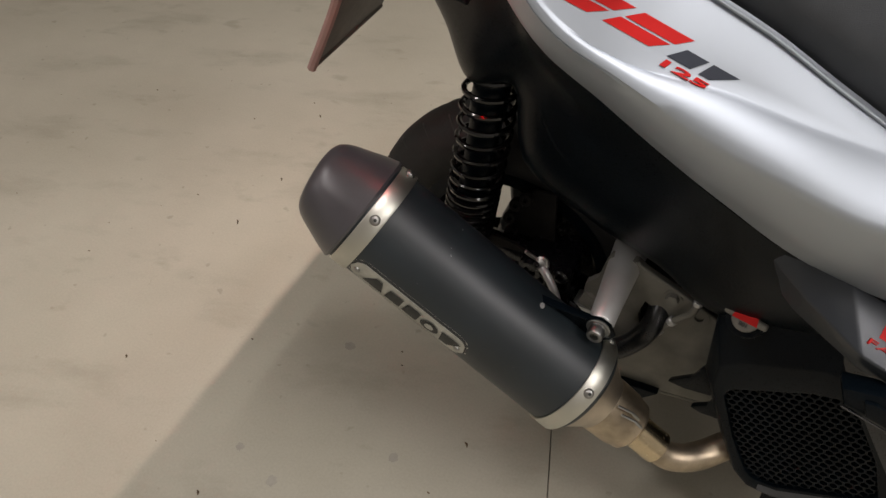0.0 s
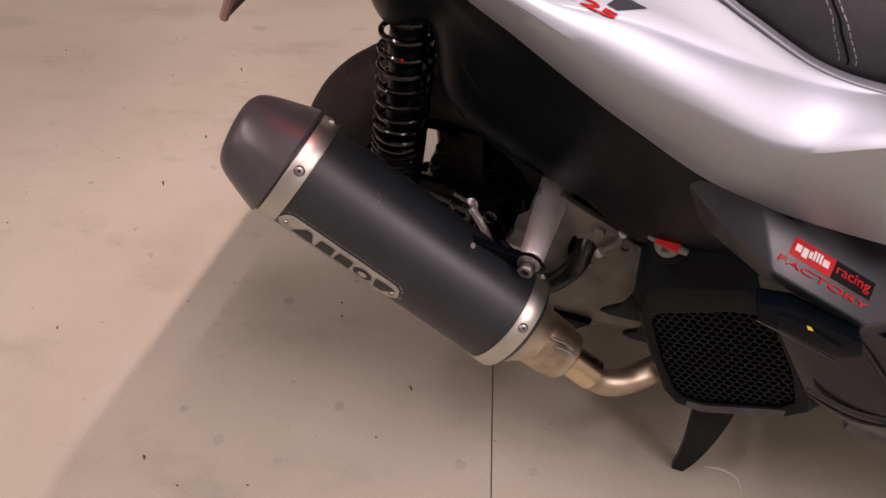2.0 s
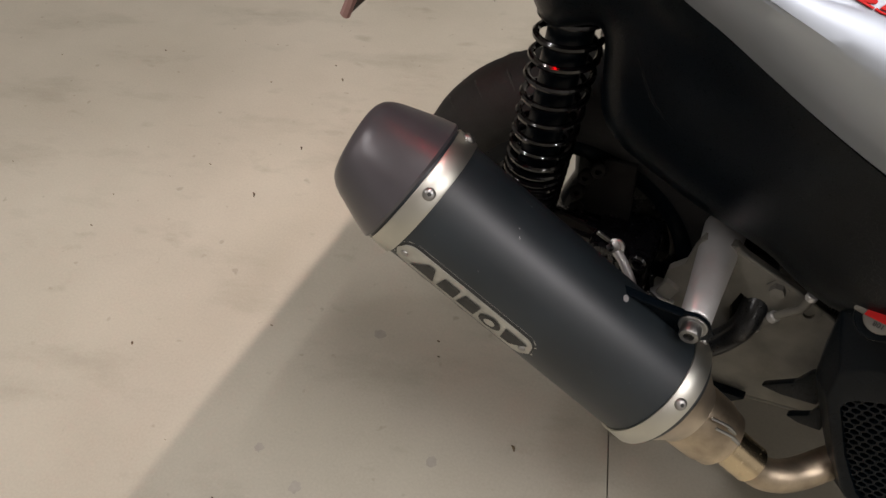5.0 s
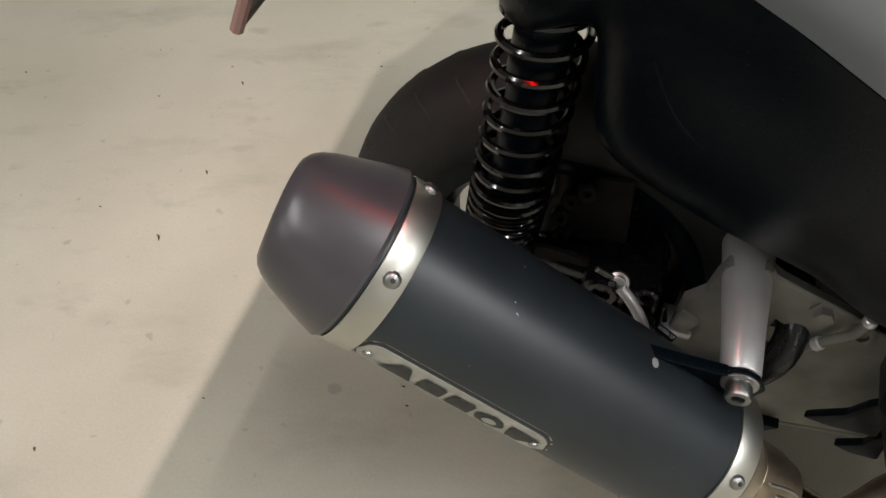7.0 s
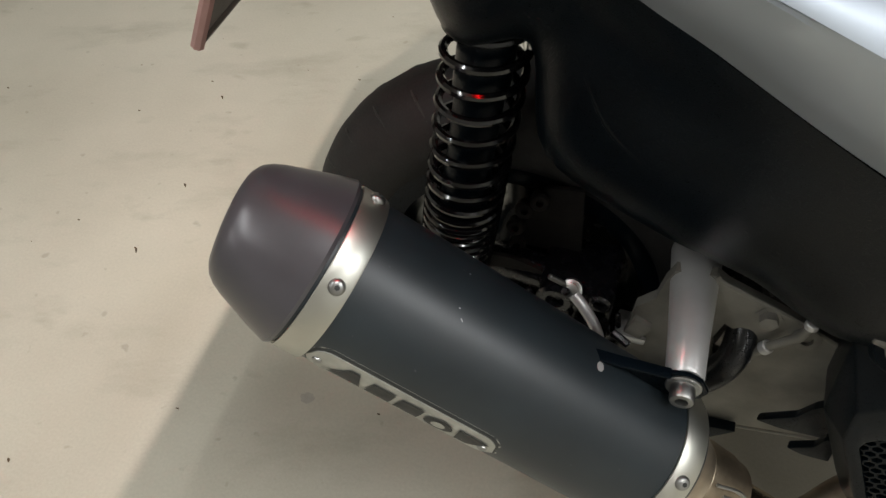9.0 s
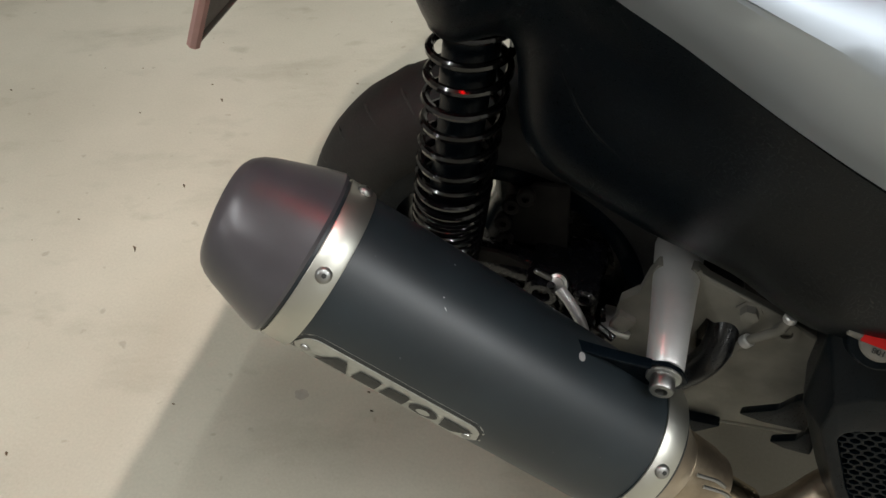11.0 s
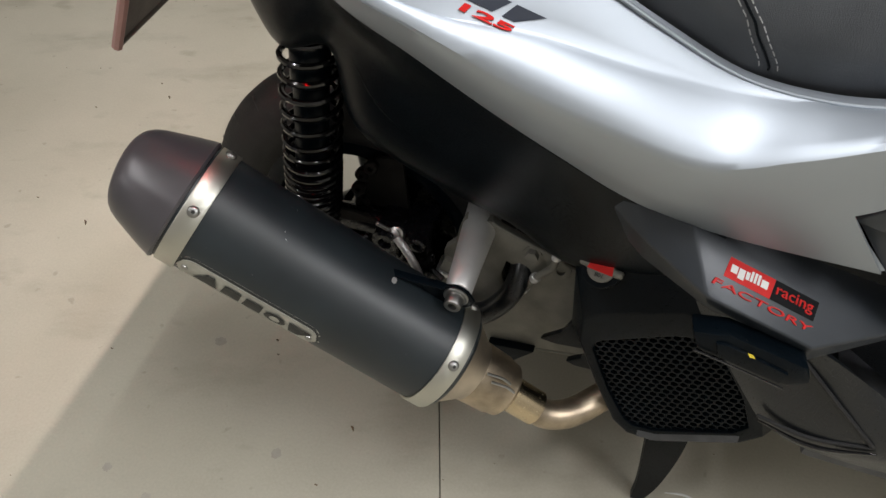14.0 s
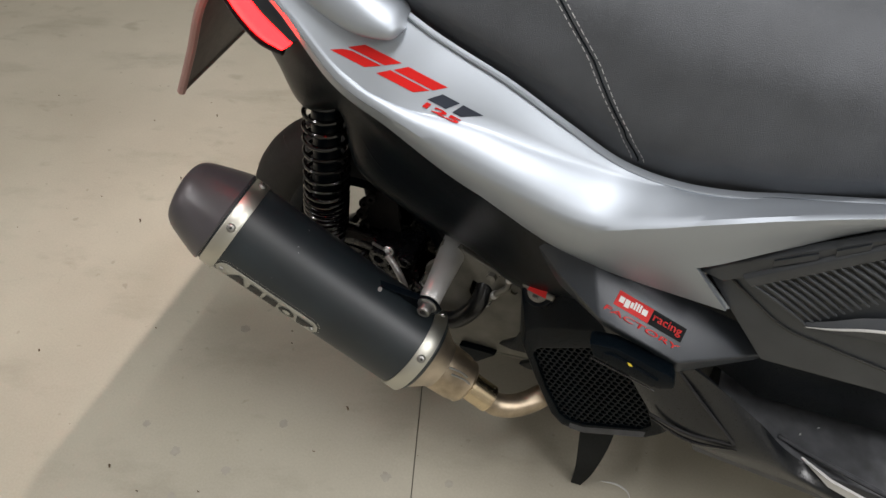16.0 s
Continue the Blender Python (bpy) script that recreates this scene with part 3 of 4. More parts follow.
part("rib_lip", facets([[(0.285, 0.046, 0.527), (0.287, 0.042, 0.525), (0.296, 0.043, 0.517), (0.300, 0.050, 0.515)], [(0.316, 0.046, 0.554), (0.317, 0.042, 0.552), (0.326, 0.043, 0.544), (0.329, 0.050, 0.542)], [(0.369, 0.046, 0.602), (0.370, 0.042, 0.600), (0.375, 0.043, 0.590), (0.378, 0.050, 0.588)], [(0.425, 0.046, 0.648), (0.426, 0.042, 0.646), (0.431, 0.043, 0.636), (0.434, 0.050, 0.634)]], 0.0015, 0.003), TRIM, cover, "satin lip over the ribs")
for k in range(24):
    f = k / 15
    a = Vector((0.297 + 0.078 * f, 0.0475, 0.516 + 0.073 * f))
    b = a + Vector((0.055 - 0.012 * f, 0, -0.029 + 0.008 * f))
    part("rib", hose([a, a.lerp(b, 0.5) + Vector((0.001, -0.001, 0.002)), b], [0.0014, 0.0021, 0.0021, 0.0010], 8, 8), TRIM, cover)
part("cover_crease", facets([[(0.350, 0.049, 0.487), (0.351, 0.046, 0.485), (0.353, 0.049, 0.480)], [(0.369, 0.047, 0.501), (0.371, 0.041, 0.497), (0.376, 0.047, 0.486)], [(0.387, 0.047, 0.515), (0.390, 0.038, 0.510), (0.397, 0.046, 0.492)], [(0.405, 0.047, 0.524), (0.409, 0.037, 0.518), (0.416, 0.045, 0.496)], [(0.450, 0.047, 0.540), (0.455, 0.036, 0.532), (0.462, 0.044, 0.500)]], 0.0015, 0.003), TRIM, cover, "satin crease below the ribs")
# Pale strip laid along the crease as its highlight.
part("crease_highlight", hose([(0.353, 0.0455, 0.4855), (0.371, 0.0405, 0.4980), (0.390, 0.0375, 0.5110), (0.409, 0.0365, 0.5190), (0.455, 0.0355, 0.5330)], [0.0004, 0.0012, 0.0014, 0.0012], 30, 8), BLADE, cover, "thin pale strip painted as the highlight of the crease")
part("cover_groove", hose([(0.268, 0.0495, 0.524), (0.277, 0.0495, 0.515), (0.306, 0.0495, 0.493), (0.340, 0.0495, 0.471), (0.381, 0.0495, 0.464), (0.432, 0.0495, 0.457)], 0.0014, 40, 8), INK, cover)
part("panel_bevel", slab([(0.241, 0.047, 0.512), (0.248, 0.048, 0.519), (0.289, 0.048, 0.4755), (0.284, 0.046, 0.4755)], 0.003, 0.0006), SILVER, panel, "pale bevelled panel tip")

# grey fairing with the red block decal
FAIR = [
    [(0.0840, 0.078, 0.503), (0.0870, 0.061, 0.508), (0.0990, 0.052, 0.478), (0.1140, 0.062, 0.440)],
    [(0.104, 0.075, 0.494), (0.116, 0.053, 0.4975), (0.132, 0.031, 0.467), (0.132, 0.046, 0.436)],
    [(0.155, 0.080, 0.484), (0.157, 0.050, 0.487), (0.180, 0.006, 0.453), (0.186, 0.024, 0.422)],
    [(0.221, 0.085, 0.464), (0.222, 0.064, 0.463), (0.221, 0.009, 0.436), (0.226, 0.024, 0.405)],
    [(0.297, 0.095, 0.434), (0.297, 0.078, 0.434), (0.262, 0.012, 0.419), (0.266, 0.022, 0.392)],
    [(0.356, 0.090, 0.403), (0.354, 0.079, 0.406), (0.355, 0.075, 0.404), (0.355, 0.080, 0.393)],
]
for flip in (False, True):
    bm = facets(FAIR, 0.0022, 0.004)
    fair = part("side_fairing", mirrored(bm) if flip else bm, GREY, scooter, "dark grey satin side fairing")
    if not flip:
        fairing = fair
part("black_strip", sheet([
    [(0.091, 0.059, 0.512), (0.088, 0.057, 0.496)], [(0.150, 0.057, 0.488), (0.151, 0.058, 0.479)],
    [(0.218, 0.058, 0.482), (0.220, 0.058, 0.467)], [(0.299, 0.060, 0.480), (0.302, 0.057, 0.452)]], 20, 4, 0.004), BLACK, scooter)


# decal blocks: along and up from the lower left corner
FO, FR, FU = (0.1880, 0.0240, 0.4600), (0.0710, 0.0050, -0.0308), (0.0022, 0.0145, 0.0055)


def flat(name, pts, material, lift, label=""):
    return stick(name, FO, FR, FU, pts, fairing, material, label, lift)


flat("decal_block", [(0, 0), (0.0390, 0), (0.0400, 0.0155), (0.001, 0.0155)], RED, 0.0006, "red decal block with pale marks")
flat("decal_block", [(0.0392, 0), (0.0775, 0), (0.0785, 0.0155), (0.0402, 0.0155)], SHEET, 0.0006, "black decal block")
for a, w, lo, hi in ((0.0035, 0.0056, 0.0050, 0.0108), (0.0100, 0.0052, 0.0030, 0.0108), (0.0162, 0.0030, 0.0050, 0.0108), (0.0200, 0.0021, 0.0050, 0.0128), (0.0230, 0.0021, 0.0050, 0.0128), (0.0260, 0.0021, 0.0050, 0.0128), (0.0292, 0.0058, 0.0050, 0.0108)):
    flat("decal_mark", [(a, lo), (a + w, lo), (a + w, hi), (a, hi)], WHITE, 0.0011)
fo, fr, fu = Vector(FO), Vector(FR).normalized(), Vector(FU)
fu = (fu - fr * fu.dot(fr)).normalized()
lettering("racing", fo + fr * 0.0425 + fu * 0.0030, fr, fu, 0.032, 0.0100, RED, fairing, "red word racing", target=fairing)
lettering("FACTORY", fo - fr * 0.007 - fu * 0.0088, fr, fu + 0.3 * fr, 0.084, 0.0052, RED, fairing, "red word FACTORY", target=fairing)

# belly panel, footpeg and footboard
BELLY = [
    [(0.178, 0.045, 0.415), (0.191, 0.043, 0.387), (0.262, 0.032, 0.291), (0.274, 0.042, 0.272)],
    [(0.232, 0.037, 0.403), (0.242, 0.035, 0.368), (0.285, 0.021, 0.296), (0.297, 0.031, 0.266)],
    [(0.282, 0.032, 0.392), (0.302, 0.028, 0.355), (0.329, 0.016, 0.299), (0.340, 0.027, 0.264)],
    [(0.358, 0.036, 0.341), (0.370, 0.026, 0.325), (0.384, 0.019, 0.299), (0.394, 0.028, 0.262)],
    [(0.426, 0.041, 0.286), (0.433, 0.029, 0.281), (0.442, 0.023, 0.274), (0.450, 0.029, 0.256)],
    [(0.562, 0.008, 0.293), (0.565, -0.000, 0.284), (0.569, -0.001, 0.269), (0.572, 0.006, 0.248)],
]
for flip in (False, True):
    bm = sheet(BELLY, 40, 14, 0.005)
    bel = part("belly_panel", mirrored(bm) if flip else bm, SATIN, scooter, "dark satin belly panel")
    if not flip:
        belly = bel
part("belly_groove", hose([(0.269, 0.032, 0.381), (0.302, 0.024, 0.352), (0.347, 0.017, 0.312)], 0.0020, 24, 8), CORE, belly)
part("belly_groove", hose([(0.259, 0.022, 0.305), (0.302, 0.016, 0.302), (0.348, 0.017, 0.310)], 0.0018, 24, 8), CORE, belly)
part("belly_strip", hose([(0.262, 0.022, 0.298), (0.306, 0.013, 0.295), (0.353, 0.015, 0.305)], [0.001, 0.0024, 0.001], 24, 8), GLOSS, belly, "glossy trim line")
peg = part("footpeg", slab([(0.175, 0.015, 0.424), (0.202, 0.017, 0.427), (0.260, 0.019, 0.410), (0.266, 0.016, 0.397), (0.251, 0.014, 0.388), (0.183, 0.012, 0.408)][::-1], 0.022, 0.004), BLACK, scooter, "folded black pillion footpeg")
part("peg_pad", slab([(0.195, -0.009, 0.424), (0.203, -0.009, 0.425), (0.250, -0.008, 0.408), (0.247, -0.010, 0.398), (0.200, -0.011, 0.412)], 0.004, 0.001), BLACK, peg)
part("peg_edge", hose([(0.182, -0.011, 0.414), (0.216, -0.011, 0.405), (0.250, -0.010, 0.394)], 0.0009, 20, 8), GLOSS, peg, "glossy lower edge")
part("peg_mark", slab([(0.217, -0.010, 0.424), (0.221, -0.010, 0.423), (0.223, -0.011, 0.421), (0.219, -0.011, 0.421)], 0.0006), mat("yellow_paint", (0.80, 0.62, 0.05), 0.5), peg, "small yellow paint mark")
# Stretch past x 0.6 is unseen, lengthened to keep light off the floor.
foot = part("footboard", prism([(0.320, 0.225), (0.600, 0.215), (0.860, 0.215), (0.860, 0.262), (0.600, 0.262), (0.430, 0.272), (0.370, 0.282), (0.320, 0.320)], 0.045, 2 * CY - 0.045, 0.006), FOOT, scooter, "scuffed dark grey footboard")
part("edge_blade", slab([(0.421, 0.044, 0.289), (0.451, 0.025, 0.293), (0.561, -0.006, 0.303), (0.563, -0.005, 0.285), (0.452, 0.025, 0.282)], 0.003, 0.0008), BLADE, foot, "pale silver edge blade")
part("foot_ridge", hose([(0.400, 0.069, 0.278), (0.453, 0.053, 0.281), (0.562, 0.021, 0.292)], 0.003, 20, 8), FOOT, foot)
part("leg_panel", slab([(0.281, 0.045, 0.403), (0.343, 0.071, 0.411), (0.463, 0.095, 0.401), (0.598, 0.111, 0.386), (0.611, 0.133, 0.269), (0.396, 0.131, 0.256), (0.355, 0.077, 0.325)], 0.004, 0.001), BLACK, scooter, "black inner leg panel")
random.seed(8)
for k in range(6):
    p = Vector((0.415 + random.uniform(-0.02, 0.05), 0.075 + random.uniform(0, 0.05), 0.2745))
    w, h = random.uniform(0.001, 0.004), random.uniform(0.0008, 0.002)
    part("scuff", slab([p, p + Vector((w, h, -0.0002)), p + Vector((w * 1.3, h * 2.2, -0.0003)), p + Vector((w * 0.2, h * 1.4, -0.0001))], 0.0004), ALU, foot)
part("inner_leg_panel", box((0.270, 0.135, 0.250), (0.600, 0.150, 0.520), 0.004), BLACK, scooter, "black inner leg panel")

# ---- exhaust ----
AX = Vector((0.8415, 0.0490, -0.5380)).normalized()
UPX = (Vector((0, 0, 1)) - AX * AX.z).normalized()
SIDE = UPX.cross(AX)
EX = Matrix(((AX.x, SIDE.x, UPX.x, 0.1101), (AX.y, SIDE.y, UPX.y, 0.0386), (AX.z, SIDE.z, UPX.z, 0.1692), (0, 0, 0, 1)))   # local x: along the silencer to its front
R = 0.0547


def wrap(s, phi, r):
    """A place on the silencer: along it, degrees up from its outer side, radius."""
    return EX @ Vector((s, -r * math.cos(radians(phi)), r * math.sin(radians(phi))))


silencer = part("silencer", lathe([(-0.440, R - 0.004), (-0.436, R), (-0.150, R), (-0.146, R - 0.004)], EX, 72), SLEEVE, scooter, "matt black aftermarket exhaust silencer")
bm = lathe([(-0.4325, R - 0.006), (-0.4325, R + 0.0022), (-0.4350, R + 0.0034), (-0.4385, R + 0.0022), (-0.445, R + 0.0002), (-0.460, 0.0490), (-0.470, 0.0450), (-0.4765, 0.0415), (-0.4810, 0.0375), (-0.4835, 0.0330), (-0.4835, 0.0280), (-0.480, 0.0255), (-0.45, 0.0245)], EX, 72)
back = EX.inverted()
for v in bm.verts:
    q = back @ v.co
    lift = max(0.0, 0.5 + 0.5 * q.z / R) ** 2
    far = max(0.0, (-0.4385 - q.x) / 0.045)
    if math.hypot(q.y, q.z) > 0.027:
        q.z -= 0.0065 * lift * far
    q.x -= 0.0155 * lift * far
    v.co = EX @ q
part("end_cap", bm, CAP, silencer, "dark satin conical end cap")
for s0 in (-0.430, -0.170):
    band = part("clamp_band", lathe([(s0, R + 0.0004), (s0, R + 0.0018), (s0 + 0.0008, R + 0.0022), (s0 + 0.0172, R + 0.0022), (s0 + 0.018, R + 0.0018), (s0 + 0.018, R + 0.0004)], EX, 72, True), STEEL, silencer, "brushed steel clamp band")
    for phi in (50, 121, 205, 300):
        a, b = wrap(s0 + 0.0092, phi, R + 0.001), wrap(s0 + 0.0092, phi, R + 0.0055)
        scr = part("screw", lathe([(0, 0.0050), (0.002, 0.0052), (0.0038, 0.0042), (0.0045, 0.0028)], aim(a, b), 20), BOLT, band, "steel button-head screw")
        part("socket", lathe([(0, 0.0017), (0.0004, 0.0017)], aim(wrap(s0 + 0.0092, phi, R + 0.0055), wrap(s0 + 0.0092, phi, R + 0.007)), 6), INK, scr)
# name badge, curved round the sleeve


def plaque(s0, s1, p0, p1, r, round_end, thick=0.0009, inner=None):
    """A round-ended plate between two places along and two angles."""
    half = (s1 - s0) / 2
    mid, pm, ph = (s0 + s1) / 2, (p0 + p1) / 2, (p1 - p0) / 2
    bm = bmesh.new()
    n = 40
    tops, lows = [], []
    for k in range(n + 1):
        s = s0 + (s1 - s0) * k / n
        d = max(0.0, round_end - min(s - s0, s1 - s))
        f = math.sqrt(max(0.0, 1 - (d / round_end) ** 2))
        f = max(f, 0.04)
        tops.append([wrap(s, pm + ph * f * q, r + thick) for q in (-1, -0.5, 0, 0.5, 1)])
        lows.append([wrap(s, pm + ph * f * q, r) for q in (-1, -0.5, 0, 0.5, 1)])
    vt = [[bm.verts.new(p) for p in row] for row in tops]
    vl = [[bm.verts.new(p) for p in row] for row in lows]
    for i in range(n):
        for j in range(4):
            bm.faces.new((vt[i][j], vt[i + 1][j], vt[i + 1][j + 1], vt[i][j + 1]))
            bm.faces.new((vl[i][j + 1], vl[i + 1][j + 1], vl[i + 1][j], vl[i][j]))
        for j in (0, 4):
            bm.faces.new((vt[i][j], vl[i][j], vl[i + 1][j], vt[i + 1][j]))
    for i in (0, n):
        for j in range(4):
            bm.faces.new((vt[i][j], vt[i][j + 1], vl[i][j + 1], vl[i][j]))
    return bm


badge = part("badge", plaque(-0.411, -0.274, -22.5, 7, R, 0.013), PLATE, silencer, "riveted aluminium badge with dark marks")
part("badge_border", plaque(-0.4125, -0.2725, -24, 9.3, R - 0.0006, 0.0145), INK, badge)
part("badge_edge", plaque(-0.4140, -0.2710, -25.5, 10.8, R - 0.0009, 0.016), PLATE, badge)
for s in (-0.4035, -0.2815):
    part("rivet", lathe([(0, 0.0034), (0.0012, 0.0032), (0.002, 0.0016)], aim(wrap(s, -8, R + 0.0006), wrap(s, -8, R + 0.01)), 16), BOLT, badge)


def mark(rows, material=INK, lift=0.0016):
    """A block on the badge, through rows of (height, from, to) in millimetres."""
    bm = bmesh.new()
    hs, fine = [r[0] for r in rows], np.linspace(rows[0][0], rows[-1][0], 9)
    grid = []
    for h in fine:
        a, b = (float(np.interp(h, hs, [r[k] for r in rows])) for k in (1, 2))
        grid.append([bm.verts.new(wrap(-0.404 + (a + (b - a) * q / 4) / 1000, math.degrees((h - 6.4) / 1000 / R), R + lift)) for q in range(5)])
    for p, q in zip(grid, grid[1:]):
        for k in range(4):
            bm.faces.new((p[k], p[k + 1], q[k + 1], q[k]))
    part("badge_mark", bm, material, badge)


# a plain row of dark blocks stands for the maker's name
def oval(x, r, half):
    return [(half * math.sin(a) - 0.6, x - r * math.cos(a), x + r * math.cos(a)) for a in np.linspace(-1.45, 1.45, 9)]


mark([(-8, 9, 33), (8, 20, 27)])
for x in (36, 57):
    mark([(-8, x, x + 18), (7, x + 1, x + 17)])
mark(oval(88, 10.5, 7.8))
mark(oval(88, 5.0, 4.4), PLATE, 0.0019)
mark([(-8, 104, 113), (7, 100, 123)])
mark([(-11.6, 18, 108), (-10.4, 18, 108)], STAIN, 0.0013)
# chips and scuffs of the coating
random.seed(5)
for k in range(13):
    s, phi, w = random.uniform(-0.40, -0.18), random.uniform(5, 110), random.uniform(0.0003, 0.0007)
    if k < 3:
        s, phi, w = ((-0.350, 104, 0.0005), (-0.346, 70, 0.0009), (-0.350, 76, 0.0004))[k]
    turn = random.uniform(0, 3)
    bm = bmesh.new()
    bm.faces.new([bm.verts.new(wrap(s + w * 1.6 * math.cos(turn + a) * (1 if i % 2 else 0.6), phi + math.degrees(w * math.sin(a) / R), R + 0.0003)) for i, a in enumerate(np.linspace(0, 5.4, 7))])
    part("paint_chip", bm, FOOT if k > 2 else BLADE, silencer)
part("paint_chip", plaque(-0.2480, -0.2430, 89, 96, R - 0.0003, 0.0020, 0.0007), ALU, silencer, "bare bright chip")

# front cone, joint and pipe
part("front_cone", lathe([(-0.153, R - 0.003), (-0.150, R - 0.002), (-0.146, 0.0490), (-0.131, 0.0385), (-0.123, 0.0330), (-0.118, 0.0315)], EX, 56), CONE, silencer, "steel front cone")
part("joint_collar", lathe([(-0.122, 0.0300), (-0.119, 0.0322), (-0.092, 0.0310), (-0.086, 0.0290), (-0.080, 0.0285), (-0.076, 0.0240)], EX, 40), HEAT, silencer, "heat-browned joint collar")
pipe = part("exhaust_pipe", hose([EX @ Vector((-0.080, 0, 0)), EX @ Vector((-0.050, 0, 0)), EX @ Vector((-0.028, 0, -0.001)), (0.104, 0.045, 0.178), (0.122, 0.060, 0.176), (0.145, 0.082, 0.182), (0.18, 0.105, 0.190), (0.23, 0.140, 0.200)], 0.0150, 60, 24), HEAT, scooter, "heat-browned exhaust pipe with a bend")
part("pipe_sleeve", lathe([(-0.076, 0.0170), (-0.0752, 0.0185), (-0.040, 0.0185), (-0.039, 0.0170)], EX, 36), GOLD, pipe, "straw-coloured polished sleeve")
bm = bmesh.new()
for q in (0.0, 0.006):
    hose([EX @ Vector((-0.120 + q, -0.018 - q, 0.034)), EX @ Vector((-0.104 + q, -0.016 - q, 0.037)), EX @ Vector((-0.094 + q, -0.015 - q, 0.034)), EX @ Vector((-0.100 + q, -0.013 - q, 0.032))], 0.0013, 20, 8, bm)
part("joint_spring", bm, BOLT, pipe, "bright wire joint spring")
part("strap_end", lathe([(0, 0.003), (0.006, 0.003)], aim(EX @ Vector((-0.112, -0.010, -0.034)), EX @ Vector((-0.098, -0.012, -0.034))), 12), INK, pipe)

# hanger bracket, bolt and the aluminium arm behind it


def ex_prism(pts, y0, y1, bevel=0.0012):
    bm = prism([(a, b) for a, b in pts], y0, y1, bevel)
    for v in bm.verts:
        v.co = EX @ v.co
    return bm


bracket = part("hanger_bracket", ex_prism([(-0.250, 0.049), (-0.235, 0.056), (-0.207, 0.0725), (-0.196, 0.0815), (-0.185, 0.0825), (-0.1735, 0.076), (-0.1725, 0.067), (-0.178, 0.057), (-0.200, 0.049), (-0.226, 0.043)], 0.012, 0.0155), BLACK, silencer, "black steel hanger bracket")
part("bracket_fold", ex_prism([(-0.252, 0.0490), (-0.230, 0.0595), (-0.206, 0.0735), (-0.205, 0.0755), (-0.231, 0.0615), (-0.253, 0.0510)], 0.007, 0.0155, 0.0008), BLACK, bracket)
B0 = EX @ Vector((-0.1906, 0.012, 0.0710))
part("washer", rod(B0 + Vector((0, -0.0002, 0)), B0 + Vector((0, -0.0028, 0)), 0.0118, n=32), BOLT, bracket, "zinc washer")
bolt = part("bolt", lathe([(0, 0.0082), (0.009, 0.0082), (0.0105, 0.0074), (0.0106, 0.0042), (0.006, 0.0040)], aim(B0 + Vector((0, -0.0028, 0)), B0 + Vector((0, -0.02, 0))), 28), BOLT, bracket, "steel socket-head bolt")
part("socket", lathe([(0, 0.0040), (0.0004, 0.0040)], aim(B0 + Vector((0, -0.0092, 0)), B0 + Vector((0, -0.02, 0))), 6), INK, bolt)
part("support_arm", lathe([(0, 0.0115), (0.002, 0.0128), (0.03, 0.0138), (0.07, 0.0162), (0.108, 0.0185), (0.116, 0.0170), (0.120, 0.010)], aim(B0 + Vector((0, 0.0045, 0)), B0 + Vector((-0.004, 0.124, 0.006))), 40), ALU, scooter, "grey cast aluminium support arm")

# ---- shock absorber ----
S0, S1 = Vector((-0.1995, 0.1290, 0.268)), Vector((-0.1727, 0.1363, 0.540))
shock = part("shock_absorber", lathe([(0, 0.012), (0.004, 0.014), (0.060, 0.0145), (0.062, 0.0175), (0.125, 0.0175), (0.128, 0.0165), (0.200, 0.0165), (0.202, 0.0185), (0.262, 0.0185), (0.264, 0.021), (0.276, 0.021)], aim(S0, S1), 40), BLACK, scooter, "black rear shock absorber with a coil spring")
pts, z, ang = [], 0.030, 0.0
M = aim(S0, S1)
while z < 0.262:
    pitch = 0.0080 if z < 0.090 else 0.0080 + (0.0190 - 0.0080) * min(1, (z - 0.090) / 0.06)
    pts.append(M @ Vector((z, 0.0265 * math.cos(ang), 0.0265 * math.sin(ang))))
    ang += 2 * math.pi / 20
    z += pitch / 20
part("coil_spring", hose(pts, 0.0030, len(pts) * 2, 8), SPRING, shock, "gloss black coil spring")
part("spring_seat", lathe([(0.018, 0.020), (0.020, 0.027), (0.026, 0.027), (0.029, 0.020)], M, 40), BOLT, shock)
part("top_mount", rod((-0.172, 0.112, 0.546), (-0.172, 0.180, 0.546), 0.020), BLACK, shock)
part("mount_pin", rod((-0.148, 0.124, 0.508), (-0.148, 0.126, 0.518), 0.0022), BOLT, shock)

# ---- rear wheel, brake and swing arm ----
WX, WY, WZ, K = -0.157, 0.205, 0.240, 0.736
wheel_m = Matrix.Translation((WX, WY, WZ)) @ Matrix.Rotation(radians(90), 4, "Z")
wheel = part("rear_wheel", lathe([(a * K, b * K) for a, b in [(-0.045, 0.150), (-0.050, 0.168), (-0.046, 0.178), (-0.035, 0.170), (-0.020, 0.150), (0.020, 0.150), (0.035, 0.170), (0.046, 0.178), (0.050, 0.168), (0.045, 0.150), (0.020, 0.135), (-0.020, 0.135)]], wheel_m, 72, True), BLACK, scooter, "black rear wheel")
part("tyre", lathe([(a * K, b * K) for a, b in [(-0.046, 0.172), (-0.058, 0.188), (-0.065, 0.208), (-0.064, 0.226), (-0.056, 0.243), (-0.040, 0.256), (-0.020, 0.263), (0, 0.265), (0.020, 0.263), (0.040, 0.256), (0.056, 0.243), (0.064, 0.226), (0.065, 0.208), (0.058, 0.188), (0.046, 0.172)]], wheel_m, 96, True), RUBBER, wheel, "worn black rubber tyre")
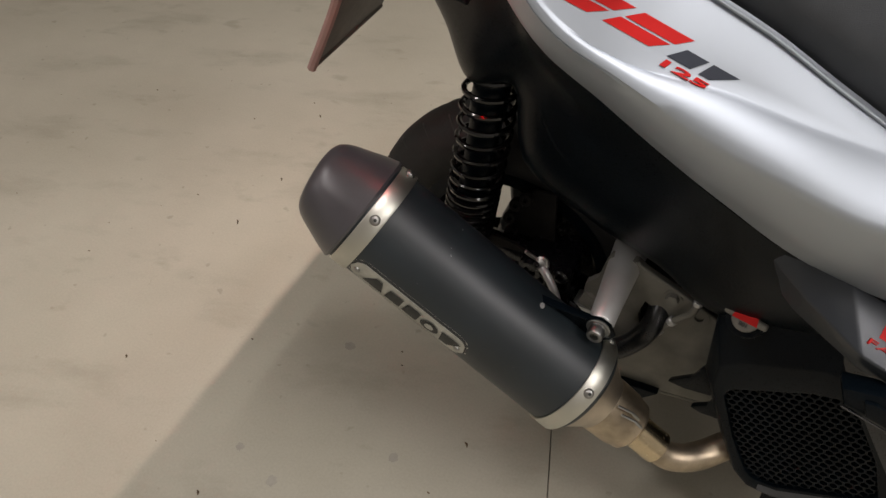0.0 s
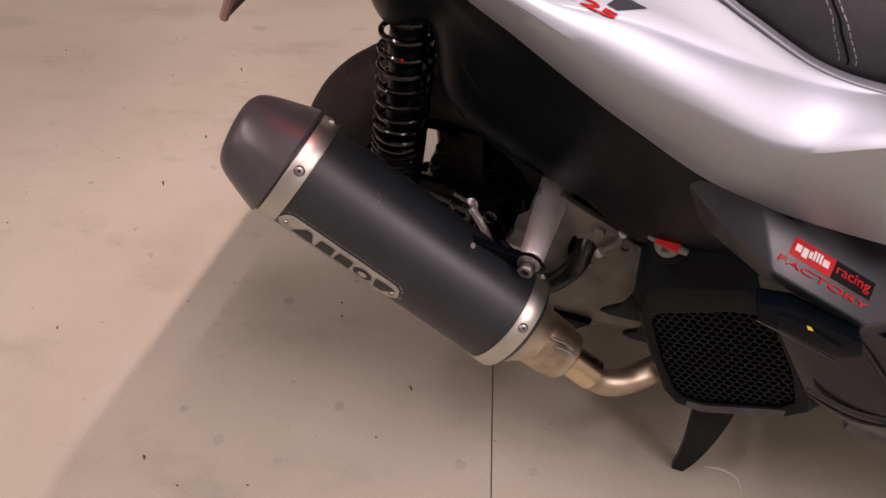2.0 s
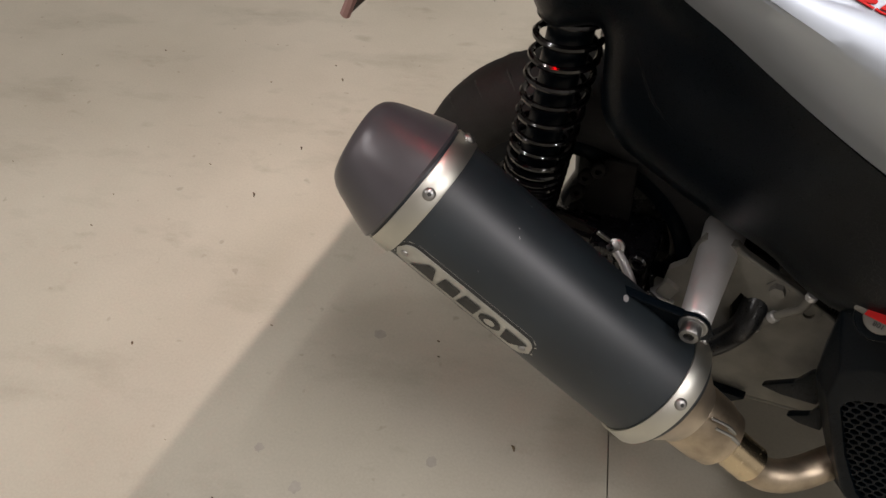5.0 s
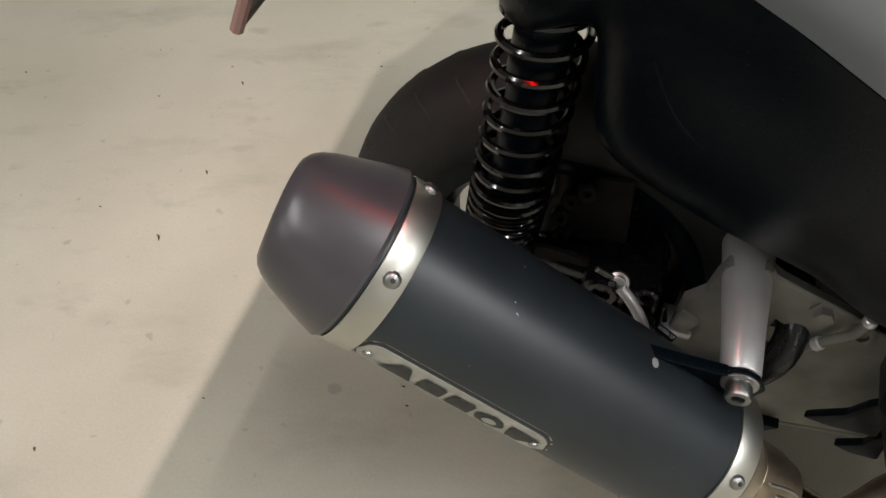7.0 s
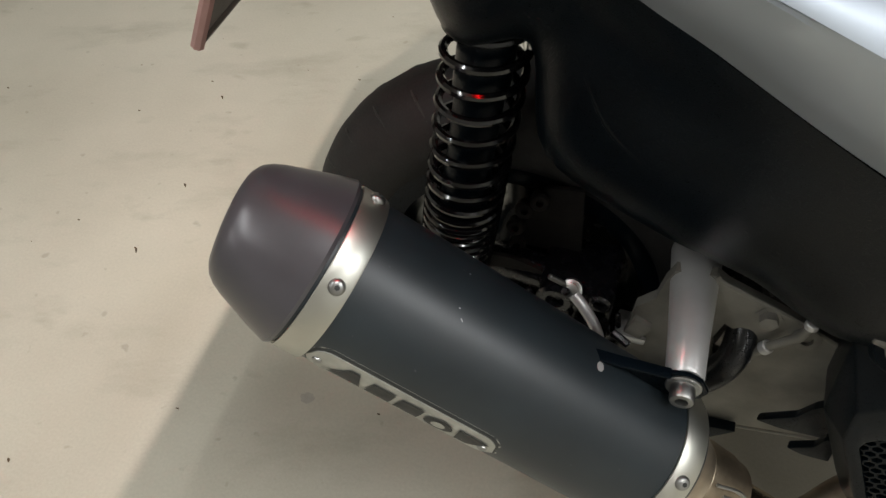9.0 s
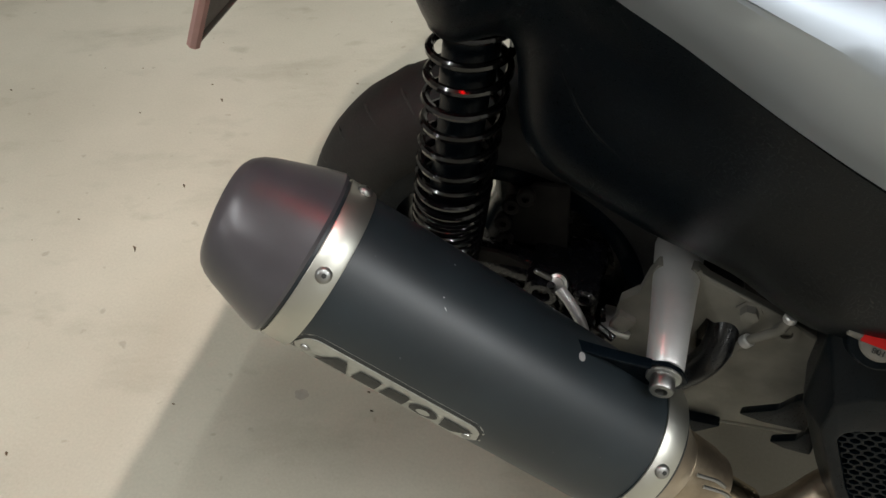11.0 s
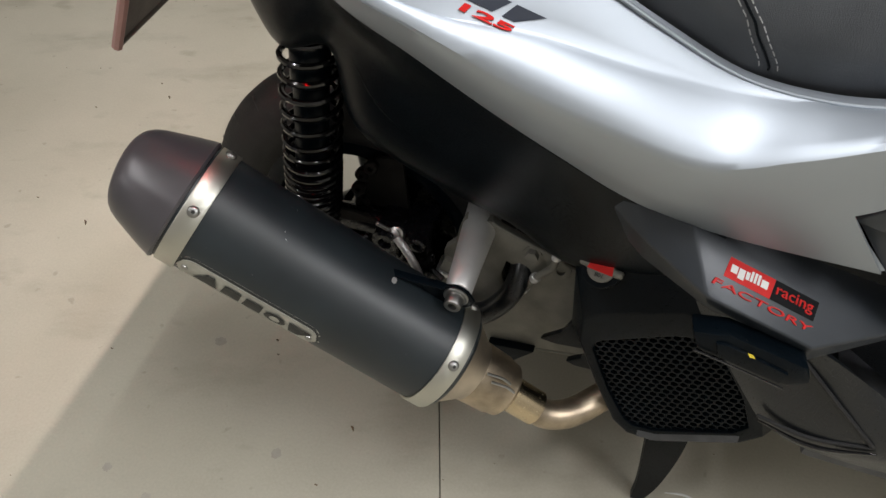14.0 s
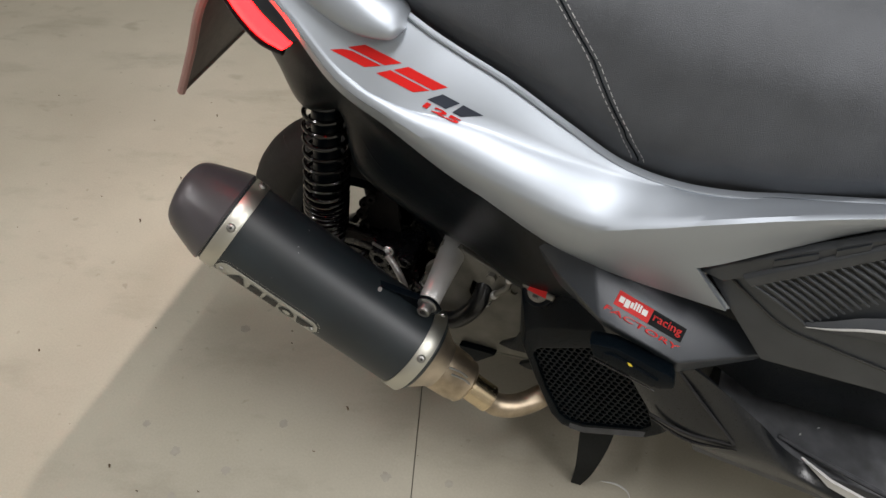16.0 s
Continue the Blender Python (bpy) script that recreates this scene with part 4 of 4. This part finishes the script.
for k in range(30):
    a = 2 * math.pi * k / 30
    for sgn in (-1, 1):
        pts = []
        for u in np.linspace(0, 1, 5):
            wd, rr = float(np.interp(u, [0, 1], [0.014, 0.056])), float(np.interp(u, [0, 0.5, 1], [0.2645, 0.2585, 0.2435]))
            b = a + (0.5 if sgn > 0 else 0) * 2 * math.pi / 30 + u * 0.11
            pts.append(wheel_m @ Vector((sgn * wd * K, (rr * K - 0.0012) * math.cos(b), (rr * K - 0.0012) * math.sin(b))))
        if pts[2].z > 0.16 and sgn < 0 or pts[2].z > 0.34:
            part("tread_groove", hose(pts, [0.0006, 0.0018, 0.0018, 0.0006], 6, 6), INK, wheel)
for k in range(3):
    a = radians(-24 + 120 * k)
    c = [wheel_m @ Vector((0, r * math.cos(a), r * math.sin(a))) for r in (0.03, 0.065, 0.104)]
    part("spoke", hose([tuple(q) for q in c], [0.030, 0.022, 0.030], 10, 12), BLACK, wheel)
part("axle_bar", hose([(-0.225, 0.150, 0.274), (-0.19, 0.146, 0.286), (-0.13, 0.142, 0.290), (-0.10, 0.142, 0.278)], 0.0145, 24, 14), ENGINE, scooter, "oily black swing arm end")
part("hub", rod((WX, WY - 0.07, WZ), (WX, WY + 0.07, WZ), 0.034), ENGINE, wheel)
disc_m = Matrix.Translation((WX, WY - 0.072, WZ)) @ Matrix.Rotation(radians(90), 4, "Z")
part("brake_disc", lathe([(-0.002, 0.050), (-0.002, 0.070), (0.002, 0.070), (0.002, 0.050)], disc_m, 64, True), DISC, wheel, "dark brake disc")
caliper = part("brake_caliper", box((-0.126, 0.118, 0.240), (-0.066, 0.175, 0.306), 0.008), ENGINE, scooter, "oily black brake caliper")
for c, r, h in (((-0.110, 0.122, 0.297), 0.015, 0.012), ((-0.080, 0.120, 0.265), 0.016, 0.012), ((-0.077, 0.124, 0.299), 0.009, 0.010)):
    part("piston_boss", lathe([(0, r), (h * 0.8, r), (h, r * 0.8), (h, r * 0.5), (h * 0.6, r * 0.45)], aim(c, (c[0], c[1] - 1, c[2])), 24), ENGINE, caliper)
random.seed(11)
for k in range(12):
    p = Vector((random.uniform(-0.135, -0.06), random.uniform(0.108, 0.120), random.uniform(0.245, 0.312)))
    d = Vector((random.uniform(-1, 1), random.uniform(-0.4, 0.1), random.uniform(-1, 1))).normalized() * random.uniform(0.008, 0.018)
    part("casting_rib", rod(p, p + d, random.uniform(0.002, 0.0045), n=8), ENGINE, caliper)
hose_ob = part("brake_hose", hose([(-0.097, 0.111, 0.310), (-0.087, 0.107, 0.302), (-0.075, 0.103, 0.285), (-0.069, 0.103, 0.263), (-0.069, 0.109, 0.236)], 0.0044, 40, 12), ALU, scooter, "bright metal brake pipe with banjo fitting")
part("banjo_fitting", lathe([(0, 0.007), (0.001, 0.0085), (0.008, 0.0085), (0.009, 0.006), (0.012, 0.006), (0.0125, 0.0045)], aim((-0.099, 0.121, 0.304), (-0.101, 0.098, 0.324)), 20), BOLT, hose_ob)
part("bleed_nipple", rod((-0.105, 0.114, 0.316), (-0.117, 0.110, 0.326), 0.0022), BOLT, hose_ob)
part("swing_arm", hose([(WX, 0.140, WZ), (-0.125, 0.138, 0.205), (-0.085, 0.142, 0.215), (-0.050, 0.150, 0.245)], [0.030, 0.022, 0.018, 0.014], 30, 14), ENGINE, scooter, "black axle carrier")
part("caliper_bracket", box((-0.060, 0.121, 0.252), (-0.035, 0.147, 0.260), 0.002), ALU, scooter, "pale aluminium bracket")
# Unseen far-side case, its underside let down to shade the floor below.
part("engine_case", prism([(-0.165, 0.17), (-0.06, 0.075), (0.27, 0.085), (0.27, 0.40), (-0.06, 0.40), (-0.165, 0.36)], 2 * CY - 0.145, 2 * CY - 0.03, 0.012), ENGINE, scooter, "black engine and transmission case")
PLATEOUT = [(-0.0306, 0.347), (-0.0033, 0.3512), (0.0066, 0.3440), (0.069, 0.3185), (0.120, 0.290), (0.135, 0.180), (0.1018, 0.1725), (0.0093, 0.1534), (-0.045, 0.142), (-0.056, 0.200), (-0.0505, 0.2806), (-0.0499, 0.2956), (-0.0376, 0.3113), (-0.0348, 0.3326)]
PLATEHOLE = [(0.0148, 0.3010), (0.0385, 0.2885), (0.0366, 0.2746), (0.028, 0.258), (0.016, 0.262), (0.011, 0.280)]
bm = bmesh.new()
for loop in (PLATEOUT, PLATEHOLE):
    vs = [bm.verts.new((x, 0.1245, z)) for x, z in loop]
    for a, b in zip(vs, vs[1:] + vs[:1]):
        bm.edges.new((a, b))
bmesh.ops.triangle_fill(bm, edges=bm.edges[:], use_beauty=True)
for v in bmesh.ops.extrude_face_region(bm, geom=bm.faces[:])["geom"]:
    if isinstance(v, bmesh.types.BMVert):
        v.co.y += 0.009
arm_plate = part("swing_arm_plate", bm, CAST, scooter, "dull beige-grey cast swing arm plate", angle=20)
part("plate_edge", hose([(x, 0.1250, z) for x, z in PLATEOUT[1:5]], 0.0022, 24, 8), CAST, arm_plate)
part("plate_edge", hose([(x, 0.1250, z + 0.001) for x, z in PLATEOUT[5:9]], 0.0020, 24, 8), CAST, arm_plate)
part("plate_lug", slab([(-0.054, 0.118, 0.268), (-0.040, 0.118, 0.264), (-0.034, 0.118, 0.281), (-0.048, 0.118, 0.288)][::-1], 0.006, 0.0012), CAST, arm_plate, "dull cast lug")
# Black slab painted where only shade falls, under the plate's lower edge.
part("shade_wedge", slab([(0.0060, 0.113, 0.1670), (0.0584, 0.113, 0.1735), (0.0340, 0.113, 0.1430), (0.0200, 0.113, 0.1330)], 0.010, 0.001), BLACK, scooter, "black wedge standing in for the shade below the plate")
part("coolant_hose", hose([(0.026, 0.165, 0.310), (0.0300, 0.138, 0.297), (0.0275, 0.114, 0.274), (0.0110, 0.108, 0.243), (-0.008, 0.107, 0.226), (-0.040, 0.110, 0.215), (-0.070, 0.125, 0.21)], 0.0118, 48, 18), SATIN, scooter, "black rubber coolant hose")
thin = part("thin_pipe", hose([(0.0300, 0.1215, 0.2570), (0.0364, 0.1205, 0.2690), (0.0464, 0.1180, 0.2927), (0.0560, 0.1165, 0.3080), (0.0625, 0.1145, 0.3200), (0.0640, 0.1130, 0.3370)], 0.0036, 40, 12), CAST, scooter, "dull thin metal pipe with ferrules")
for a, b in (((0.0352, 0.1207, 0.2665), (0.0382, 0.1201, 0.2730)), ((0.0450, 0.1184, 0.2900), (0.0480, 0.1177, 0.2965))):
    part("ferrule", rod(a, b, 0.0052, n=14), ALU, thin)
part("pipe_end", rod((0.0640, 0.1130, 0.3340), (0.0642, 0.1128, 0.3400), 0.0048, n=14), ALU, thin)
part("hex_nut", lathe([(0, 0.0095), (0.002, 0.0095), (0.0022, 0.0068), (0.009, 0.0066), (0.0095, 0.004)], aim((0.0400, 0.1245, 0.3225), (0.0400, -0.9, 0.40)), 6), CAST, arm_plate, "dull hexagon nut")
part("flange_bolt", lathe([(0, 0.0100), (0.003, 0.0100), (0.004, 0.0070), (0.004, 0.0045), (0.001, 0.0040)], aim((0.0700, 0.1240, 0.3085), (0.0700, -0.9, 0.50)), 24), CAST, arm_plate, "dull zinc ring bolt")
part("crank_case", prism([(0.110, 0.17), (0.27, 0.18), (0.27, 0.34), (0.13, 0.34), (0.110, 0.27)], 0.135, 2 * CY - 0.14, 0.012), ENGINE, scooter, "black engine block")
# Made-up black tube that fills the shade between underbody and wheel.
part("dark_filler", hose([(-0.122, 0.212, 0.387), (-0.080, 0.205, 0.385), (-0.040, 0.200, 0.385), (0.000, 0.200, 0.390)], [0.030, 0.03, 0.028, 0.025], 24, 16), BLACK, scooter)
part("lug_bracket", slab([(-0.151, 0.162, 0.300), (-0.147, 0.162, 0.331), (-0.143, 0.162, 0.352), (-0.132, 0.162, 0.368), (-0.105, 0.162, 0.372), (-0.100, 0.162, 0.300)][::-1], 0.005, 0.001), DISC, scooter, "dull dark frame bracket")
for c in ((-0.154, 0.158, 0.323), (-0.148, 0.157, 0.345), (-0.137, 0.156, 0.358), (-0.152, 0.160, 0.301)):
    part("frame_lug", lathe([(0, 0.007), (0.008, 0.0075), (0.010, 0.006), (0.010, 0.003), (0.004, 0.003)], aim(c, (c[0] + 0.1, c[1] - 1, c[2] + 0.3)), 18), DISC, scooter)

# ---- radiator with honeycomb grille ----
RAD = Matrix(((0.8404, -0.5331, -0.0975, 0.164), (-0.0429, 0.1138, -0.9926, 0.053), (0.5403, 0.8383, 0.0728, 0.173), (0, 0, 0, 1)))   # along, up and out of the grille
OUT = [(0.029, 0.201), (-0.005, 0.132), (-0.013, 0.063), (-0.017, 0.003), (-0.008, -0.018), (0.018, -0.033), (0.112, -0.031), (0.145, -0.021), (0.164, 0.050), (0.165, 0.151), (0.141, 0.196), (0.072, 0.227)]
LIP = [(0.022, 0.152), (0.007, 0.125), (0.000, 0.063), (-0.003, 0.012), (0.004, -0.008), (0.026, -0.020), (0.113, -0.020), (0.137, -0.010), (0.150, 0.046), (0.148, 0.129), (0.115, 0.150), (0.043, 0.157)]
IN = [(0.020, 0.119), (0.015, 0.113), (0.008, 0.057), (0.008, 0.013), (0.013, 0.002), (0.032, -0.006), (0.111, -0.007), (0.127, 0.001), (0.133, 0.041), (0.129, 0.115), (0.098, 0.122), (0.028, 0.122)]
bm = bmesh.new()
loops = [[bm.verts.new(RAD @ Vector((a, b, c))) for a, b in loop] for loop, c in ((OUT, -0.075), (OUT, -0.020), (LIP, 0.001), (IN, 0.0), (IN, -0.012))]
for a, b in zip(loops, loops[1:]):
    for i in range(len(a)):
        j = (i + 1) % len(a)
        bm.faces.new((a[i], a[j], b[j], b[i]))
bm.faces.new(loops[0])
bm.faces.new(loops[-1])
bmesh.ops.recalc_face_normals(bm, faces=bm.faces)
bmesh.ops.bevel(bm, geom=[e for e in bm.edges if e.calc_face_angle(0) > 0.3], offset=0.0022, segments=2, affect="EDGES", profile=0.6)
radiator = part("radiator", bm, BLACK, scooter, "black radiator housing with honeycomb grille")
part("radiator_core", slab([RAD @ Vector((a, b, -0.0105)) for a, b in IN], 0.001), CORE, radiator)


def inside(x, z, poly):
    hit = False
    for (x1, z1), (x2, z2) in zip(poly, poly[1:] + poly[:1]):
        if (z1 > z) != (z2 > z) and x < x1 + (z - z1) / (z2 - z1) * (x2 - x1):
            hit = not hit
    return hit


bm = bmesh.new()
TURN = radians(-13)
ux, uz = Vector((math.cos(TURN), math.sin(TURN), 0)), Vector((-math.sin(TURN), math.cos(TURN), 0))
PW, PH = 0.0086, 0.0062
for i in range(-6, 24):
    for j in range(-6, 30):
        c = ux * (PW * (i + 0.5 * (j % 2))) + uz * (PH * j)
        if not inside(c.x, c.y, IN):
            continue
        ring = []
        for depth in (-0.003, -0.010):
            for f in (1.0, 0.76):
                ring.append([bm.verts.new(RAD @ (c + ux * (PW * 0.5 * f * q) + uz * (PH * 0.5 * f * w) + Vector((0, 0, depth)))) for q, w in ((-1, -0.62), (0, -1.34), (1, -0.62), (1, 0.62), (0, 1.34), (-1, 0.62))])
        for k in range(6):
            n = (k + 1) % 6
            bm.faces.new((ring[0][k], ring[0][n], ring[1][n], ring[1][k]))
            bm.faces.new((ring[1][k], ring[1][n], ring[3][n], ring[3][k]))
part("honeycomb_grille", bm, BLACK, radiator, "black plastic honeycomb grille", angle=30)
part("grille_ledge", slab([RAD @ Vector(q) for q in ((0.014, -0.011, 0.0022), (0.032, -0.0175, 0.0022), (0.112, -0.0175, 0.0022), (0.118, -0.008, -0.002), (0.034, -0.0075, -0.002), (0.018, -0.002, -0.002))], 0.0012, 0.0005), FOOT, radiator, "worn grey lower ledge")
for tip, a, b in (((0.0627, 0.1035, 0.2155), (0.100, 0.088, 0.290), (0.108, 0.090, 0.236)), ((0.094, 0.100, 0.192), (0.118, 0.092, 0.240), (0.124, 0.094, 0.198))):
    tip, a, b = Vector(tip), Vector(a), Vector(b)
    part("mounting_tab", slab([tip, a.lerp(tip, 0.55) + Vector((0.004, 0, -0.004)), a.lerp(tip, 0.30), a, b, b.lerp(tip, 0.6) + Vector((0, 0, -0.003))], 0.008, 0.0018), BLACK, radiator, "black rubber mounting tab")
part("filler_neck", rod((0.112, 0.110, 0.345), (0.106, 0.080, 0.374), 0.020, 0.018), BLACK, radiator)
CAPM = aim((0.107, 0.084, 0.370), (0.101, 0.054, 0.400))
cap = part("filler_cap", lathe([(0, 0.008), (0.004, 0.008), (0.005, 0.0122), (0.0075, 0.0126), (0.0088, 0.0116), (0.0094, 0.008)], CAPM, 36), CAST, radiator, "dull metal radiator filler cap with red label")
for sgn in (-1, 1):
    a, b = CAPM @ Vector((0.0060, sgn * 0.010, 0)), CAPM @ Vector((0.0060, sgn * 0.0195, 0))
    part("cap_ear", rod(a, b, 0.0040, 0.0034, 14), CAST, cap)
part("cap_label", slab([CAPM @ Vector((0.0097, a, b)) for a, b in ((-0.0115, -0.0035), (0.0115, -0.0035), (0.0090, 0.0080), (-0.0090, 0.0080))], 0.0004), RED, cap, "red warning label")
lettering("108", CAPM @ Vector((0.0100, 0.0034, -0.0045)), CAPM.to_3x3() @ Vector((0, -1, 0)), CAPM.to_3x3() @ Vector((0, 0, -1)), 0.0068, 0.0036, INK, cap, "number 108")

# centre stand
part("centre_stand", sheet([
    [(0.188, 0.090, 0.190), (0.236, 0.094, 0.190)], [(0.196, 0.078, 0.120), (0.236, 0.084, 0.120)],
    [(0.204, 0.075, 0.045), (0.229, 0.078, 0.045)], [(0.205, 0.074, 0.002), (0.219, 0.075, 0.002)]], 16, 4, 0.010), BLACK, scooter, "black centre stand leg resting on the floor")

# ---- small things on the floor ----
random.seed(3)
for x, y, r in ((-0.690, 0.245, 0.0062), (-0.740, 0.572, 0.0045), (-0.691, 0.374, 0.0040), (-0.417, -0.175, 0.0035), (-0.145, 0.044, 0.0045), (-0.652, -0.059, 0.0028)):
    r *= 0.7
    bm = hose([(x - r, y + r * 0.8, 0.0016), (x, y + r * 0.3, 0.0022), (x + r * 0.8, y - r, 0.0012)], [0.0006, 0.0016, 0.0005], 8, 6)
    tagged(part("leaf_scrap", bm, DEBRIS, None), "tiny curled brown leaf scrap lying on concrete", "debris", "scraps on the floor")
bm = bmesh.new()
for k in range(70):
    x, y = random.uniform(-1.3, 0.3), random.uniform(-0.45, 1.5)
    r = random.choice((0.0008, 0.0011, 0.0016))
    hose([(x - r, y, 0.0006), (x, y + r * random.uniform(-1, 1), 0.0009), (x + r, y, 0.0006)], r * 0.5, 3, 5, bm)
tagged(part("floor_grit", bm, DEBRIS, None), "scattered specks of grit on the concrete", "grit", kind="stuff")
for x, y, r in ((0.045, -0.007, 0.008), (-0.043, -0.033, 0.010), (-0.260, -0.115, 0.009), (-0.344, -0.118, 0.010), (-0.411, -0.098, 0.008), (-0.371, 0.110, 0.010), (-0.308, -0.178, 0.008), (-0.222, -0.017, 0.009), (-0.511, 0.294, 0.007)):
    bm = bmesh.new()
    bm.faces.new([bm.verts.new((x + r * f * math.cos(a), y + r * f * math.sin(a), 0.0004)) for a, f in ((k / 18 * 2 * math.pi, 0.75 + 0.35 * noise.noise(Vector((x * 50 + k, y * 50, k * 0.7)))) for k in range(18))])
    tagged(part("floor_stain", bm, STAIN, None), "small dark oil stain on the concrete", "stain", "stains on the floor", "structure")
chalk = hose([(0.245, 0.084, 0.0002), (0.267, 0.088, 0.0002), (0.285, 0.083, 0.0002), (0.293, 0.069, 0.0002)], [0.0006, 0.0016, 0.0012, 0.0005], 20, 6)
tagged(part("chalk_mark", chalk, BLADE, None), "faint pale chalky scrawl on the concrete", "mark", kind="structure")
